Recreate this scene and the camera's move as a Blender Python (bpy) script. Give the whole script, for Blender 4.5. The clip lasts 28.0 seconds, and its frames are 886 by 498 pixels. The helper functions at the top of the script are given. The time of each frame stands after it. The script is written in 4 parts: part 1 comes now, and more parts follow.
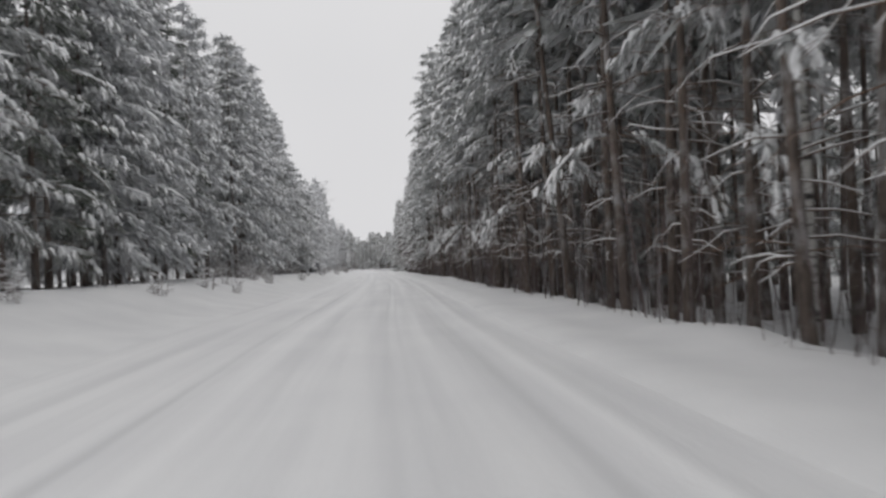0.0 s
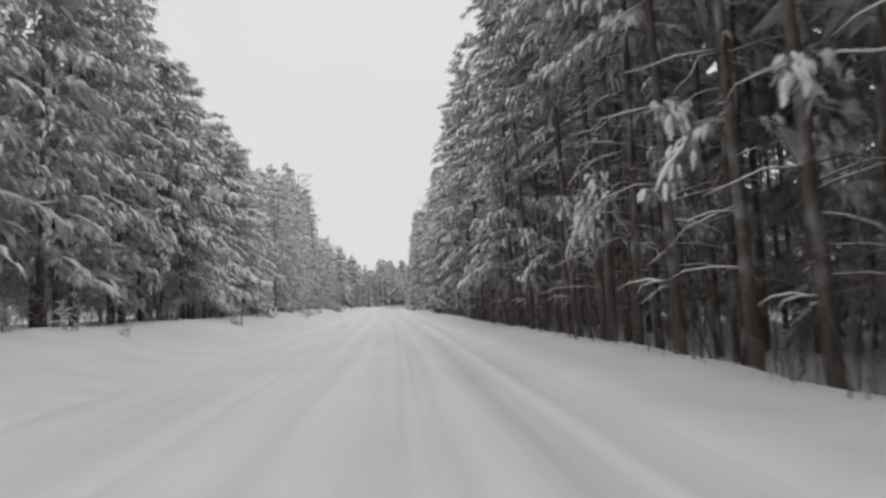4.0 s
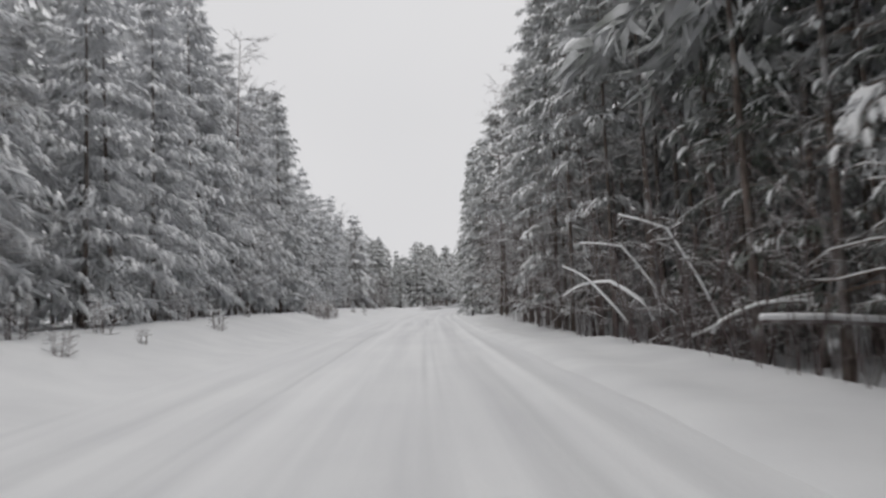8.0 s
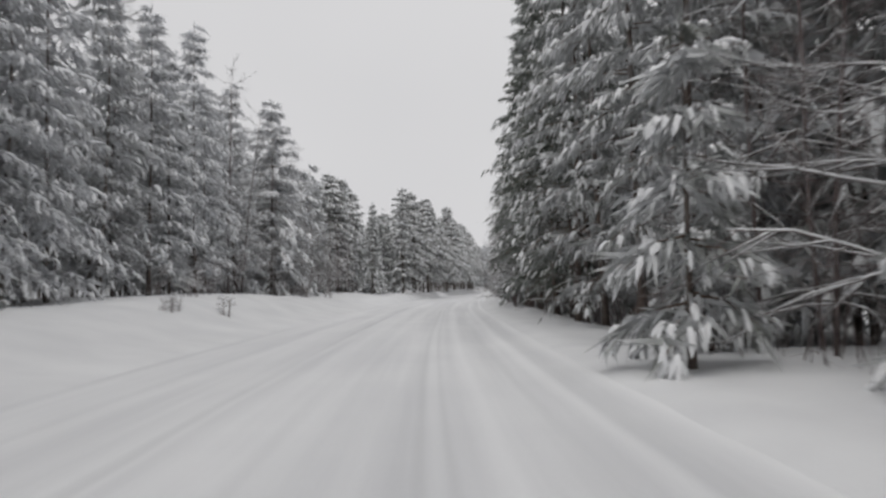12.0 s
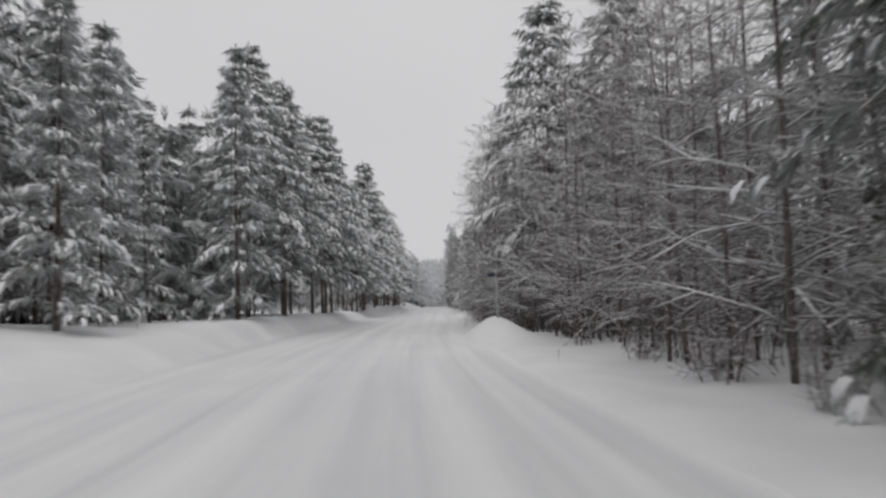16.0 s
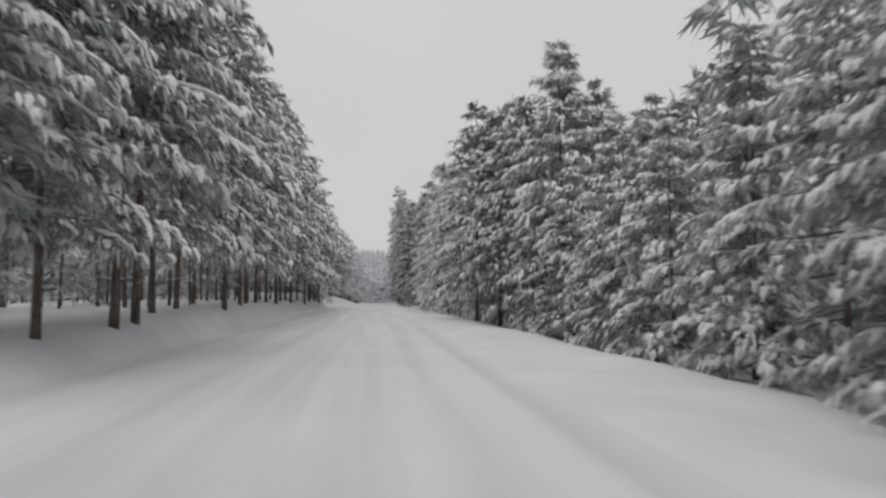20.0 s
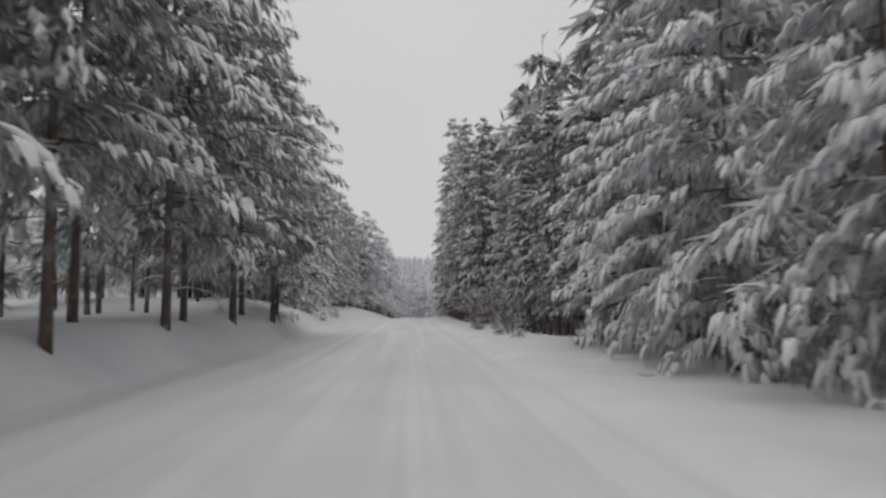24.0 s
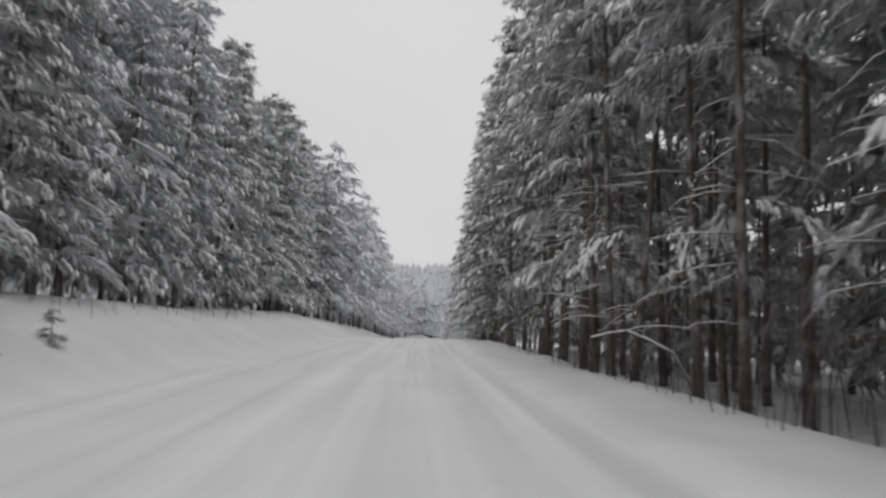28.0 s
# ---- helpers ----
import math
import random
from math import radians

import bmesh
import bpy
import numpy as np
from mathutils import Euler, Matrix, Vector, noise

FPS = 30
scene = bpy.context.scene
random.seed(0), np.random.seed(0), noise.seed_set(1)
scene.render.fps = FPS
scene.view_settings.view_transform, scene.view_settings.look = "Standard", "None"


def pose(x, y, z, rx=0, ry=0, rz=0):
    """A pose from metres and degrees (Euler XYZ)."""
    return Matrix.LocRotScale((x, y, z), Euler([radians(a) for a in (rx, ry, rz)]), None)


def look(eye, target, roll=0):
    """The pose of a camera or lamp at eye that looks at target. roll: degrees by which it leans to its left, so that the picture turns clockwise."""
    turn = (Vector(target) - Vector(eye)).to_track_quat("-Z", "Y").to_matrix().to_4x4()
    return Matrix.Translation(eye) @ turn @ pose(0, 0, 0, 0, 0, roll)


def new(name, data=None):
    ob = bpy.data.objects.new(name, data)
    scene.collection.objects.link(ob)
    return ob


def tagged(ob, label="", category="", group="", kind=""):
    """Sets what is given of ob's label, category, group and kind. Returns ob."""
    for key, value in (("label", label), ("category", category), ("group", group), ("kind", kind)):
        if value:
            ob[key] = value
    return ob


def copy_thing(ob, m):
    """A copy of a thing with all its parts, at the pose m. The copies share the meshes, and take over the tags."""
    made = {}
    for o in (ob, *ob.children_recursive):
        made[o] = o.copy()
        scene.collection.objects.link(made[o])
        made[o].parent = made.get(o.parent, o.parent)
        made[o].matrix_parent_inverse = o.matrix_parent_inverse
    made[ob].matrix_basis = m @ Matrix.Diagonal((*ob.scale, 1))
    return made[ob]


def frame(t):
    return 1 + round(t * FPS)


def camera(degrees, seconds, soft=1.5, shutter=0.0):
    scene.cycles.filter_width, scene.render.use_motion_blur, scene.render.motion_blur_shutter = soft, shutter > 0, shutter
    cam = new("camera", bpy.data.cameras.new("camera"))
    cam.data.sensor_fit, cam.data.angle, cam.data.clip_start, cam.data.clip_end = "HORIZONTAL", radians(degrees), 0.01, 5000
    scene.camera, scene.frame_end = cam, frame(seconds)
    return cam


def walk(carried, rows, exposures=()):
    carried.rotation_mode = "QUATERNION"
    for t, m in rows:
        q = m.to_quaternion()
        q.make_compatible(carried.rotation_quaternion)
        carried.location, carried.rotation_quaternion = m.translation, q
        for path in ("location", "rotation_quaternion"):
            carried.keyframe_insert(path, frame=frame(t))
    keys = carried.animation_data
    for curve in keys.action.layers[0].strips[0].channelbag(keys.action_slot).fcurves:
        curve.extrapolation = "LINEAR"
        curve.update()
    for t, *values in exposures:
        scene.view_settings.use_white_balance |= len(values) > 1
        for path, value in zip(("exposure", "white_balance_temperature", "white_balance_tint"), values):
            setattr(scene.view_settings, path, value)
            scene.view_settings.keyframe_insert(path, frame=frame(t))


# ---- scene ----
cam = camera(62.7, 28.0, soft=2.6, shutter=0.25)
PATH = [
    (0, (-0.006, -0.001, 1.602), (0.019, 1.999, 1.644), -2.7),
    (0.5, (-0.53, 7.73, 1.601), (-0.478, 9.727, 1.699), -2.9),
    (1, (-1.045, 15.468, 1.594), (-0.956, 17.465, 1.669), -4.3),
    (1.5, (-1.529, 23.199, 1.605), (-1.429, 25.195, 1.682), -5.1),
    (2, (-2.015, 30.935, 1.6), (-1.936, 32.932, 1.687), -4.9),
    (2.5, (-2.477, 38.667, 1.594), (-2.416, 40.664, 1.684), -4.2),
    (3, (-2.958, 46.408, 1.597), (-2.919, 48.405, 1.704), -4.7),
    (3.5, (-3.423, 54.14, 1.607), (-3.397, 56.136, 1.731), -3.6),
    (5.5, (-5.47, 85.074, 1.598), (-5.549, 87.064, 1.789), -1.1),
    (6, (-6.044, 92.803, 1.599), (-6.123, 94.794, 1.764), -1.7),
    (6.5, (-6.64, 100.527, 1.598), (-6.731, 102.518, 1.764), -2.3),
    (7, (-7.265, 108.254, 1.604), (-7.371, 110.244, 1.776), -3.2),
    (7.5, (-7.914, 115.981, 1.602), (-8.029, 117.971, 1.771), -2.0),
    (8, (-8.576, 123.699, 1.596), (-8.698, 125.69, 1.744), -2.5),
    (8.5, (-9.246, 131.418, 1.606), (-9.362, 133.41, 1.731), -2.7),
    (9, (-9.944, 139.138, 1.602), (-10.035, 141.133, 1.709), -3.0),
    (9.5, (-10.64, 146.858, 1.599), (-10.704, 148.852, 1.735), -2.3),
    (10, (-11.334, 154.577, 1.596), (-11.387, 156.573, 1.719), -1.2),
    (10.5, (-12.015, 162.296, 1.596), (-12.081, 164.29, 1.728), -2.0),
    (11, (-12.676, 170.016, 1.602), (-12.766, 172.01, 1.728), -0.9),
    (11.5, (-13.314, 177.741, 1.601), (-13.422, 179.735, 1.706), -1.0),
    (13.5, (-15.509, 208.663, 1.596), (-15.528, 210.655, 1.776), -0.4),
    (14, (-15.929, 216.4, 1.595), (-15.902, 218.388, 1.816), -0.3),
    (14.5, (-16.292, 224.142, 1.596), (-16.249, 226.129, 1.818), -0.2),
    (15, (-16.592, 231.89, 1.614), (-16.537, 233.878, 1.826), -1.1),
    (15.5, (-16.813, 239.633, 1.6), (-16.744, 241.625, 1.766), -0.0),
    (16, (-16.943, 247.381, 1.6), (-16.816, 249.371, 1.745), -1.1),
    (16.5, (-16.984, 255.135, 1.6), (-16.794, 257.117, 1.789), -1.4),
    (17, (-16.945, 262.883, 1.597), (-16.697, 264.859, 1.786), -0.9),
    (17.5, (-16.792, 270.629, 1.607), (-16.499, 272.599, 1.785), -0.7),
    (18, (-16.551, 278.38, 1.597), (-16.236, 280.348, 1.77), -1.5),
    (18.5, (-16.223, 286.118, 1.597), (-15.925, 288.092, 1.725), -1.7),
    (19, (-15.84, 293.863, 1.597), (-15.542, 295.837, 1.72), 0.1),
    (19.5, (-15.429, 301.599, 1.6), (-15.15, 303.575, 1.728), -0.6),
    (20, (-15.022, 309.337, 1.61), (-14.718, 311.309, 1.74), -0.3),
    (20.5, (-14.609, 317.082, 1.601), (-14.29, 319.052, 1.738), -1.0),
    (21, (-14.192, 324.82, 1.601), (-13.875, 326.789, 1.749), -0.2),
    (21.5, (-13.779, 332.552, 1.592), (-13.522, 334.532, 1.709), 0.2),
    (23.5, (-12.155, 363.513, 1.602), (-11.92, 365.495, 1.731), 0.5),
    (24, (-11.748, 371.253, 1.602), (-11.543, 373.236, 1.763), -0.4),
    (24.5, (-11.343, 378.994, 1.606), (-11.139, 380.976, 1.77), -0.9),
    (25, (-10.936, 386.728, 1.597), (-10.73, 388.714, 1.724), -1.0),
    (25.5, (-10.531, 394.472, 1.59), (-10.316, 396.456, 1.724), -0.2),
    (26, (-10.123, 402.207, 1.599), (-9.915, 404.189, 1.768), -0.4),
    (26.5, (-9.716, 409.948, 1.595), (-9.5, 411.924, 1.809), -0.1),
    (27, (-9.318, 417.694, 1.598), (-9.108, 419.671, 1.815), -0.0),
    (27.5, (-8.905, 425.43, 1.611), (-8.695, 427.406, 1.833), 0.9),
    (28, (-8.493, 433.164, 1.6), (-8.284, 435.143, 1.798), 1.9),
]
walk(cam, [(t, look(eye, target, roll)) for t, eye, target, roll in PATH], exposures=[(0, 0.13), (3, 0.24), (5.5, 0.14), (8, 0.13), (10, 0.07), (13, 0.0), (17, -0.1), (24, -0.1), (28, 0.05)])

# ---------------------------------------------------------------- light: a flat overcast winter sky
world = bpy.data.worlds.new("overcast_sky")
scene.world = world
world.use_nodes = True
wn, wl = world.node_tree.nodes, world.node_tree.links
wn.clear()
sky = wn.new("ShaderNodeTexSky")
sky.sky_type, sky.sun_disc = "NISHITA", False
sky.sun_elevation, sky.sun_rotation = radians(71), radians(190)
sky.air_density, sky.dust_density = 2.0, 4.0
grey = wn.new("ShaderNodeHueSaturation")
grey.inputs["Saturation"].default_value = 0.12
cloud = wn.new("ShaderNodeMixRGB")
cloud.inputs["Fac"].default_value = 0.98
coord = wn.new("ShaderNodeTexCoord")
patch = wn.new("ShaderNodeTexNoise")
patch.inputs["Scale"].default_value, patch.inputs["Detail"].default_value = 1.6, 3
ramp = wn.new("ShaderNodeValToRGB")
ramp.color_ramp.elements[0].position, ramp.color_ramp.elements[0].color = 0.25, (6.05, 6.03, 6.18, 1)
ramp.color_ramp.elements[1].position, ramp.color_ramp.elements[1].color = 0.75, (6.76, 6.72, 6.83, 1)
back = wn.new("ShaderNodeBackground")
back.inputs["Strength"].default_value = 0.1
wout = wn.new("ShaderNodeOutputWorld")
wl.new(sky.outputs[0], grey.inputs["Color"])
wl.new(coord.outputs["Generated"], patch.inputs["Vector"])
wl.new(patch.outputs["Fac"], ramp.inputs["Fac"])
wl.new(grey.outputs[0], cloud.inputs["Color1"])
wl.new(ramp.outputs[0], cloud.inputs["Color2"])
wl.new(cloud.outputs[0], back.inputs["Color"])
wl.new(back.outputs[0], wout.inputs["Surface"])
sun = new("sun", bpy.data.lights.new("sun", "SUN"))
sun.data.energy, sun.data.angle, sun.data.color = 1.18, radians(60), (1.0, 0.98, 0.95)
sun.matrix_world = look((0, 0, 60), (2, 10, 30))


# ---------------------------------------------------------------- materials
def material(name, rough=0.8):
    m = bpy.data.materials.new(name)
    m.use_nodes = True
    n = m.node_tree.nodes
    bsdf = n["Principled BSDF"]
    bsdf.inputs["Roughness"].default_value = rough
    return m, n, m.node_tree.links, bsdf


def noise_ramp(n, l, scale, stops, vector=None, detail=4.0, distort=0.0):
    tex = n.new("ShaderNodeTexNoise")
    tex.inputs["Scale"].default_value = scale
    tex.inputs["Detail"].default_value = detail
    tex.inputs["Distortion"].default_value = distort
    if vector:
        l.new(vector, tex.inputs["Vector"])
    r = n.new("ShaderNodeValToRGB")
    while len(r.color_ramp.elements) < len(stops):
        r.color_ramp.elements.new(0.5)
    for e, (p, c) in zip(r.color_ramp.elements, stops):
        e.position, e.color = p, (*c, 1)
    l.new(tex.outputs["Fac"], r.inputs["Fac"])
    return tex, r


def bumped(n, l, bsdf, height, strength=0.4, distance=0.02):
    b = n.new("ShaderNodeBump")
    b.inputs["Strength"].default_value, b.inputs["Distance"].default_value = strength, distance
    l.new(height, b.inputs["Height"])
    l.new(b.outputs[0], bsdf.inputs["Normal"])


def place_of(n):
    return n.new("ShaderNodeNewGeometry").outputs["Position"]


def inner(n):
    return n.new("ShaderNodeTexCoord").outputs["Object"]


def mixed(n, l, a, b, fac, kind="MIX"):
    m = n.new("ShaderNodeMixRGB")
    m.blend_type = kind
    for sock, v in (("Color1", a), ("Color2", b), ("Fac", fac)):
        if isinstance(v, (int, float)):
            m.inputs[sock].default_value = v if sock == "Fac" else (v, v, v, 1)
        elif isinstance(v, tuple):
            m.inputs[sock].default_value = (*v, 1)
        else:
            l.new(v, m.inputs[sock])
    return m.outputs[0]


def snow_material(name, low, high, scale, bump=0.5):
    m, n, l, bsdf = material(name, 0.75)
    p = place_of(n)
    _, big = noise_ramp(n, l, scale, [(0.3, low), (0.7, high)], p, 5)
    fine, _ = noise_ramp(n, l, 26, [(0, low), (1, high)], p, 6)
    l.new(big.outputs[0], bsdf.inputs["Base Color"])
    bumped(n, l, bsdf, fine.outputs["Fac"], bump, 0.02)
    bsdf.inputs["Specular IOR Level"].default_value = 0.2
    return m


SNOW = snow_material("verge_snow", (0.63, 0.635, 0.65), (0.71, 0.715, 0.725), 0.5, 0.4)
BOUGH_SNOW = snow_material("bough_snow", (0.78, 0.79, 0.81), (0.90, 0.90, 0.91), 3.0, 0.9)


def road_material():
    """Packed snow: streaks run along the road, which the mesh's UVs follow in metres."""
    m, n, l, bsdf = material("packed_snow", 0.6)
    uv = n.new("ShaderNodeUVMap")
    stretch = n.new("ShaderNodeMapping")
    stretch.inputs["Scale"].default_value = (1.0, 0.03, 1.0)
    l.new(uv.outputs[0], stretch.inputs["Vector"])
    _, streak = noise_ramp(n, l, 1.5, [(0.30, (0.59, 0.595, 0.61)), (0.62, (0.70, 0.705, 0.715))], stretch.outputs[0], 5)
    _, soft = noise_ramp(n, l, 0.25, [(0.35, (0.92, 0.92, 0.93)), (0.7, (1, 1, 1))], place_of(n), 4)
    fine, _ = noise_ramp(n, l, 18, [(0, (0, 0, 0)), (1, (1, 1, 1))], place_of(n), 6)
    base = mixed(n, l, streak.outputs[0], soft.outputs[0], 0.9, "MULTIPLY")
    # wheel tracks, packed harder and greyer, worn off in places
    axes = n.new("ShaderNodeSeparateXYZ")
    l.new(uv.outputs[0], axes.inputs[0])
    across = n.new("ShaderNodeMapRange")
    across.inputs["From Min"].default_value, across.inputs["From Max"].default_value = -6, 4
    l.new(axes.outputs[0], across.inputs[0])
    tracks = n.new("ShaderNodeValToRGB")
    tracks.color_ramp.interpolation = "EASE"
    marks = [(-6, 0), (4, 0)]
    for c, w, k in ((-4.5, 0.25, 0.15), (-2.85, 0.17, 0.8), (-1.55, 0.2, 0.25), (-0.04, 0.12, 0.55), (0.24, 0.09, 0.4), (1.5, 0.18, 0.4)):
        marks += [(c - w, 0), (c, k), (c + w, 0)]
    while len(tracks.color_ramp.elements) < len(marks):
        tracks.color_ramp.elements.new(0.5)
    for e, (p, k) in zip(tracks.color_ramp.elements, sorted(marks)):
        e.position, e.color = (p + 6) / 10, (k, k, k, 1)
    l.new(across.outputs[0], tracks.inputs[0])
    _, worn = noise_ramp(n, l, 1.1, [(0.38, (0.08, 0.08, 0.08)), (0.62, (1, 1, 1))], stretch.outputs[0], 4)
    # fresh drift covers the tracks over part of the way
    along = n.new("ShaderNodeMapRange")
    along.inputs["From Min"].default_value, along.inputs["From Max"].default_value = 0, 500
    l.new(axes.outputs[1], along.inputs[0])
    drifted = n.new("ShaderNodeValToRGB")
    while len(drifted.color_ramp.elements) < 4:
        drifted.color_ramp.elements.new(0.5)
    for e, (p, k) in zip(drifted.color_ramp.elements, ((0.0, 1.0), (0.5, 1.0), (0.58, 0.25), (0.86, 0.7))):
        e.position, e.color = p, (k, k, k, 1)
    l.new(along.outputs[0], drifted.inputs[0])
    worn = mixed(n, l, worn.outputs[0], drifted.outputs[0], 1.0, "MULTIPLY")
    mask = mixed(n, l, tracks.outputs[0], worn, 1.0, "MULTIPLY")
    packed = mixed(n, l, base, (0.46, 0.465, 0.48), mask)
    # loose ploughed snow between and beside the tracks is whiter
    ridges = n.new("ShaderNodeValToRGB")
    ridges.color_ramp.interpolation = "EASE"
    marks = [(-6, 0.3), (4, 0)]
    for c, w, k in ((-5.2, 0.7, 0.3), (-2.1, 0.4, 0.35), (0.75, 0.3, 0.35), (2.0, 0.25, 0.6), (2.95, 0.45, 0.9)):
        marks += [(c - w, 0), (c, k), (c + w, 0)]
    while len(ridges.color_ramp.elements) < len(marks):
        ridges.color_ramp.elements.new(0.5)
    for e, (p, k) in zip(ridges.color_ramp.elements, sorted(marks)):
        e.position, e.color = (p + 6) / 10, (k, k, k, 1)
    l.new(across.outputs[0], ridges.inputs[0])
    _, patchy = noise_ramp(n, l, 0.9, [(0.3, (0.25, 0.25, 0.25)), (0.6, (1, 1, 1))], stretch.outputs[0], 5)
    loose = mixed(n, l, mixed(n, l, ridges.outputs[0], patchy.outputs[0], 1.0, "MULTIPLY"), drifted.outputs[0], 1.0, "MULTIPLY")
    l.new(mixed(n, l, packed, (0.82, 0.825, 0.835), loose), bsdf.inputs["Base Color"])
    bumped(n, l, bsdf, fine.outputs["Fac"], 0.35, 0.02)
    return m


ROAD = road_material()


def leaf_material(name, low, high, frost, start=0.38, full=0.66, dust=0.18):
    """Needles: dark green, rimed here and there. The least rime is even frost, raised to imitate haze as well."""
    m, n, l, bsdf = material(name, 0.7)
    info = n.new("ShaderNodeNewGeometry")
    _, green = noise_ramp(n, l, 2.2, [(0.3, low), (0.7, high)], info.outputs["Position"], 4)
    _, rime = noise_ramp(n, l, 1.1, [(start, (dust, dust, dust)), (full, (frost, frost, frost))], info.outputs["Position"], 6)
    l.new(mixed(n, l, green.outputs[0], (0.68, 0.69, 0.71), rime.outputs[0]), bsdf.inputs["Base Color"])
    return m


NEEDLES = leaf_material("pine_needles", (0.07, 0.08, 0.062), (0.125, 0.135, 0.105), 0.85, 0.33, 0.62)
GREEN_NEEDLES = leaf_material("green_pine_needles", (0.05, 0.063, 0.046), (0.10, 0.118, 0.083), 0.6, 0.40, 0.7, 0.06)
SHADED_NEEDLES = leaf_material("shaded_pine_needles", (0.055, 0.064, 0.05), (0.105, 0.115, 0.09), 0.72, 0.36, 0.66, 0.12)
DUSTED = leaf_material("snow_dusted_needles", (0.12, 0.124, 0.115), (0.19, 0.195, 0.185), 0.92, 0.26, 0.54, 0.28)
RIMED = leaf_material("rimed_needles", (0.09, 0.097, 0.085), (0.15, 0.157, 0.14), 0.92, 0.29, 0.56)


def bark_material(name, low, high, scale=(6, 6, 1.2), rime=0.25):
    m, n, l, bsdf = material(name, 0.9)
    stretch = n.new("ShaderNodeMapping")
    stretch.inputs["Scale"].default_value = scale
    l.new(inner(n), stretch.inputs["Vector"])
    tex, col = noise_ramp(n, l, 1.5, [(0.3, low), (0.7, high)], stretch.outputs[0], 8, 0.6)
    _, frost = noise_ramp(n, l, 1.3, [(0.5, (0, 0, 0)), (0.75, (rime, rime, rime))], inner(n), 6)
    l.new(mixed(n, l, col.outputs[0], (0.75, 0.76, 0.78), frost.outputs[0]), bsdf.inputs["Base Color"])
    bumped(n, l, bsdf, tex.outputs["Fac"], 0.8, 0.04)
    return m


BARK = bark_material("pine_bark", (0.06, 0.049, 0.044), (0.19, 0.15, 0.126), rime=0.65)
RED_BARK = bark_material("upper_pine_bark", (0.085, 0.055, 0.042), (0.24, 0.16, 0.115), rime=0.5)
FROST_TWIG = bark_material("rimed_twig_bark", (0.15, 0.14, 0.14), (0.32, 0.30, 0.30), (3, 3, 3), 0.9)
TWIG = bark_material("bare_twig_bark", (0.085, 0.064, 0.062), (0.205, 0.16, 0.154), (3, 3, 3), 0.55)


def birch_material():
    m, n, l, bsdf = material("birch_bark", 0.7)
    stretch = n.new("ShaderNodeMapping")
    stretch.inputs["Scale"].default_value = (1.5, 1.5, 9)
    l.new(inner(n), stretch.inputs["Vector"])
    tex, col = noise_ramp(n, l, 1.2, [(0.36, (0.04, 0.037, 0.035)), (0.46, (0.42, 0.41, 0.39)), (0.8, (0.55, 0.54, 0.52))], stretch.outputs[0], 6)
    l.new(col.outputs[0], bsdf.inputs["Base Color"])
    bumped(n, l, bsdf, tex.outputs["Fac"], 0.4, 0.01)
    return m


BIRCH = birch_material()


def plain_material(name, colour, rough=0.5, metal=0.0, spread=0.15):
    m, n, l, bsdf = material(name, rough)
    lo, hi = (tuple(c * k for c in colour) for k in (1 - spread, 1 + spread))
    tex, col = noise_ramp(n, l, 9, [(0.3, lo), (0.7, hi)], inner(n), 6)
    l.new(col.outputs[0], bsdf.inputs["Base Color"])
    bumped(n, l, bsdf, tex.outputs["Fac"], 0.15, 0.004)
    bsdf.inputs["Metallic"].default_value = metal
    return m


POST_PAINT = plain_material("galvanised_post", (0.5, 0.51, 0.52), 0.5, 0.4)
SIGN_BLUE = plain_material("blue_sign_face", (0.03, 0.036, 0.065), 0.5)
SIGN_BACK = plain_material("grey_sign_back", (0.16, 0.17, 0.19), 0.5, 0.3)


# ---------------------------------------------------------------- the road's line
# heading in degrees to the right of +y, by metres along the road
BENDS = [(-400, -4.2), (0, -4.0), (34, -3.4), (69, -3.7), (103, -4.6), (138, -5.2), (164, -5.0), (198, -4.0),
         (232, -2.0), (258, 0.2), (284, 2.6), (301, 3.1), (344, 3.0), (436, 3.05), (480, 5.0), (610, 5.6), (700, 16.0), (900, 20.0), (2000, 14.0)]
_s = np.arange(-400, 2000, 0.1)
_h = np.radians(np.interp(_s, *zip(*BENDS)))
_x, _y = np.cumsum(np.sin(_h) * 0.1), np.cumsum(np.cos(_h) * 0.1)
_x, _y = _x - np.interp(0, _s, _x), _y - np.interp(0, _s, _y)


def spot(s, u):
    """The point u metres to the right of the car's line, s metres along it."""
    h = np.interp(s, _s, _h)
    return np.interp(s, _s, _x) + u * np.cos(h), np.interp(s, _s, _y) - u * np.sin(h)


def smooth(a, b, v):
    k = min(max((v - a) / (b - a), 0.0), 1.0)
    return k * k * (3 - 2 * k)


def lie(s):
    """The road's own height: level, then a dip and a long hill far ahead."""
    return -5.0 * smooth(482, 655, s) + 40 * smooth(660, 1100, s)


def wave(s, u, size, seed=0.0):
    return noise.noise(Vector((s / size + seed, u / size - seed, seed * 1.7)))


def left_edge(s):
    """How far left the tree line stands."""
    return np.interp(s, [-60, 130, 175, 190, 215, 245, 278, 285, 400, 420, 450, 2000], [-11.5, -12, -13.5, -14.5, -14.5, -12.5, -11.4, -7.6, -7.0, -8.6, -9.2, -9.2])


def right_edge(s):
    """How far right the first trunks stand."""
    return np.interp(s, [-60, 120, 165, 190, 205, 245, 262, 278, 288, 308, 318, 350, 372, 400, 425, 442, 2000], [6.4, 6.4, 7.0, 7.2, 6.1, 6.5, 6.1, 6.0, 5.5, 5.7, 8.6, 9.3, 7.7, 7.5, 7.4, 6.3, 6.1])


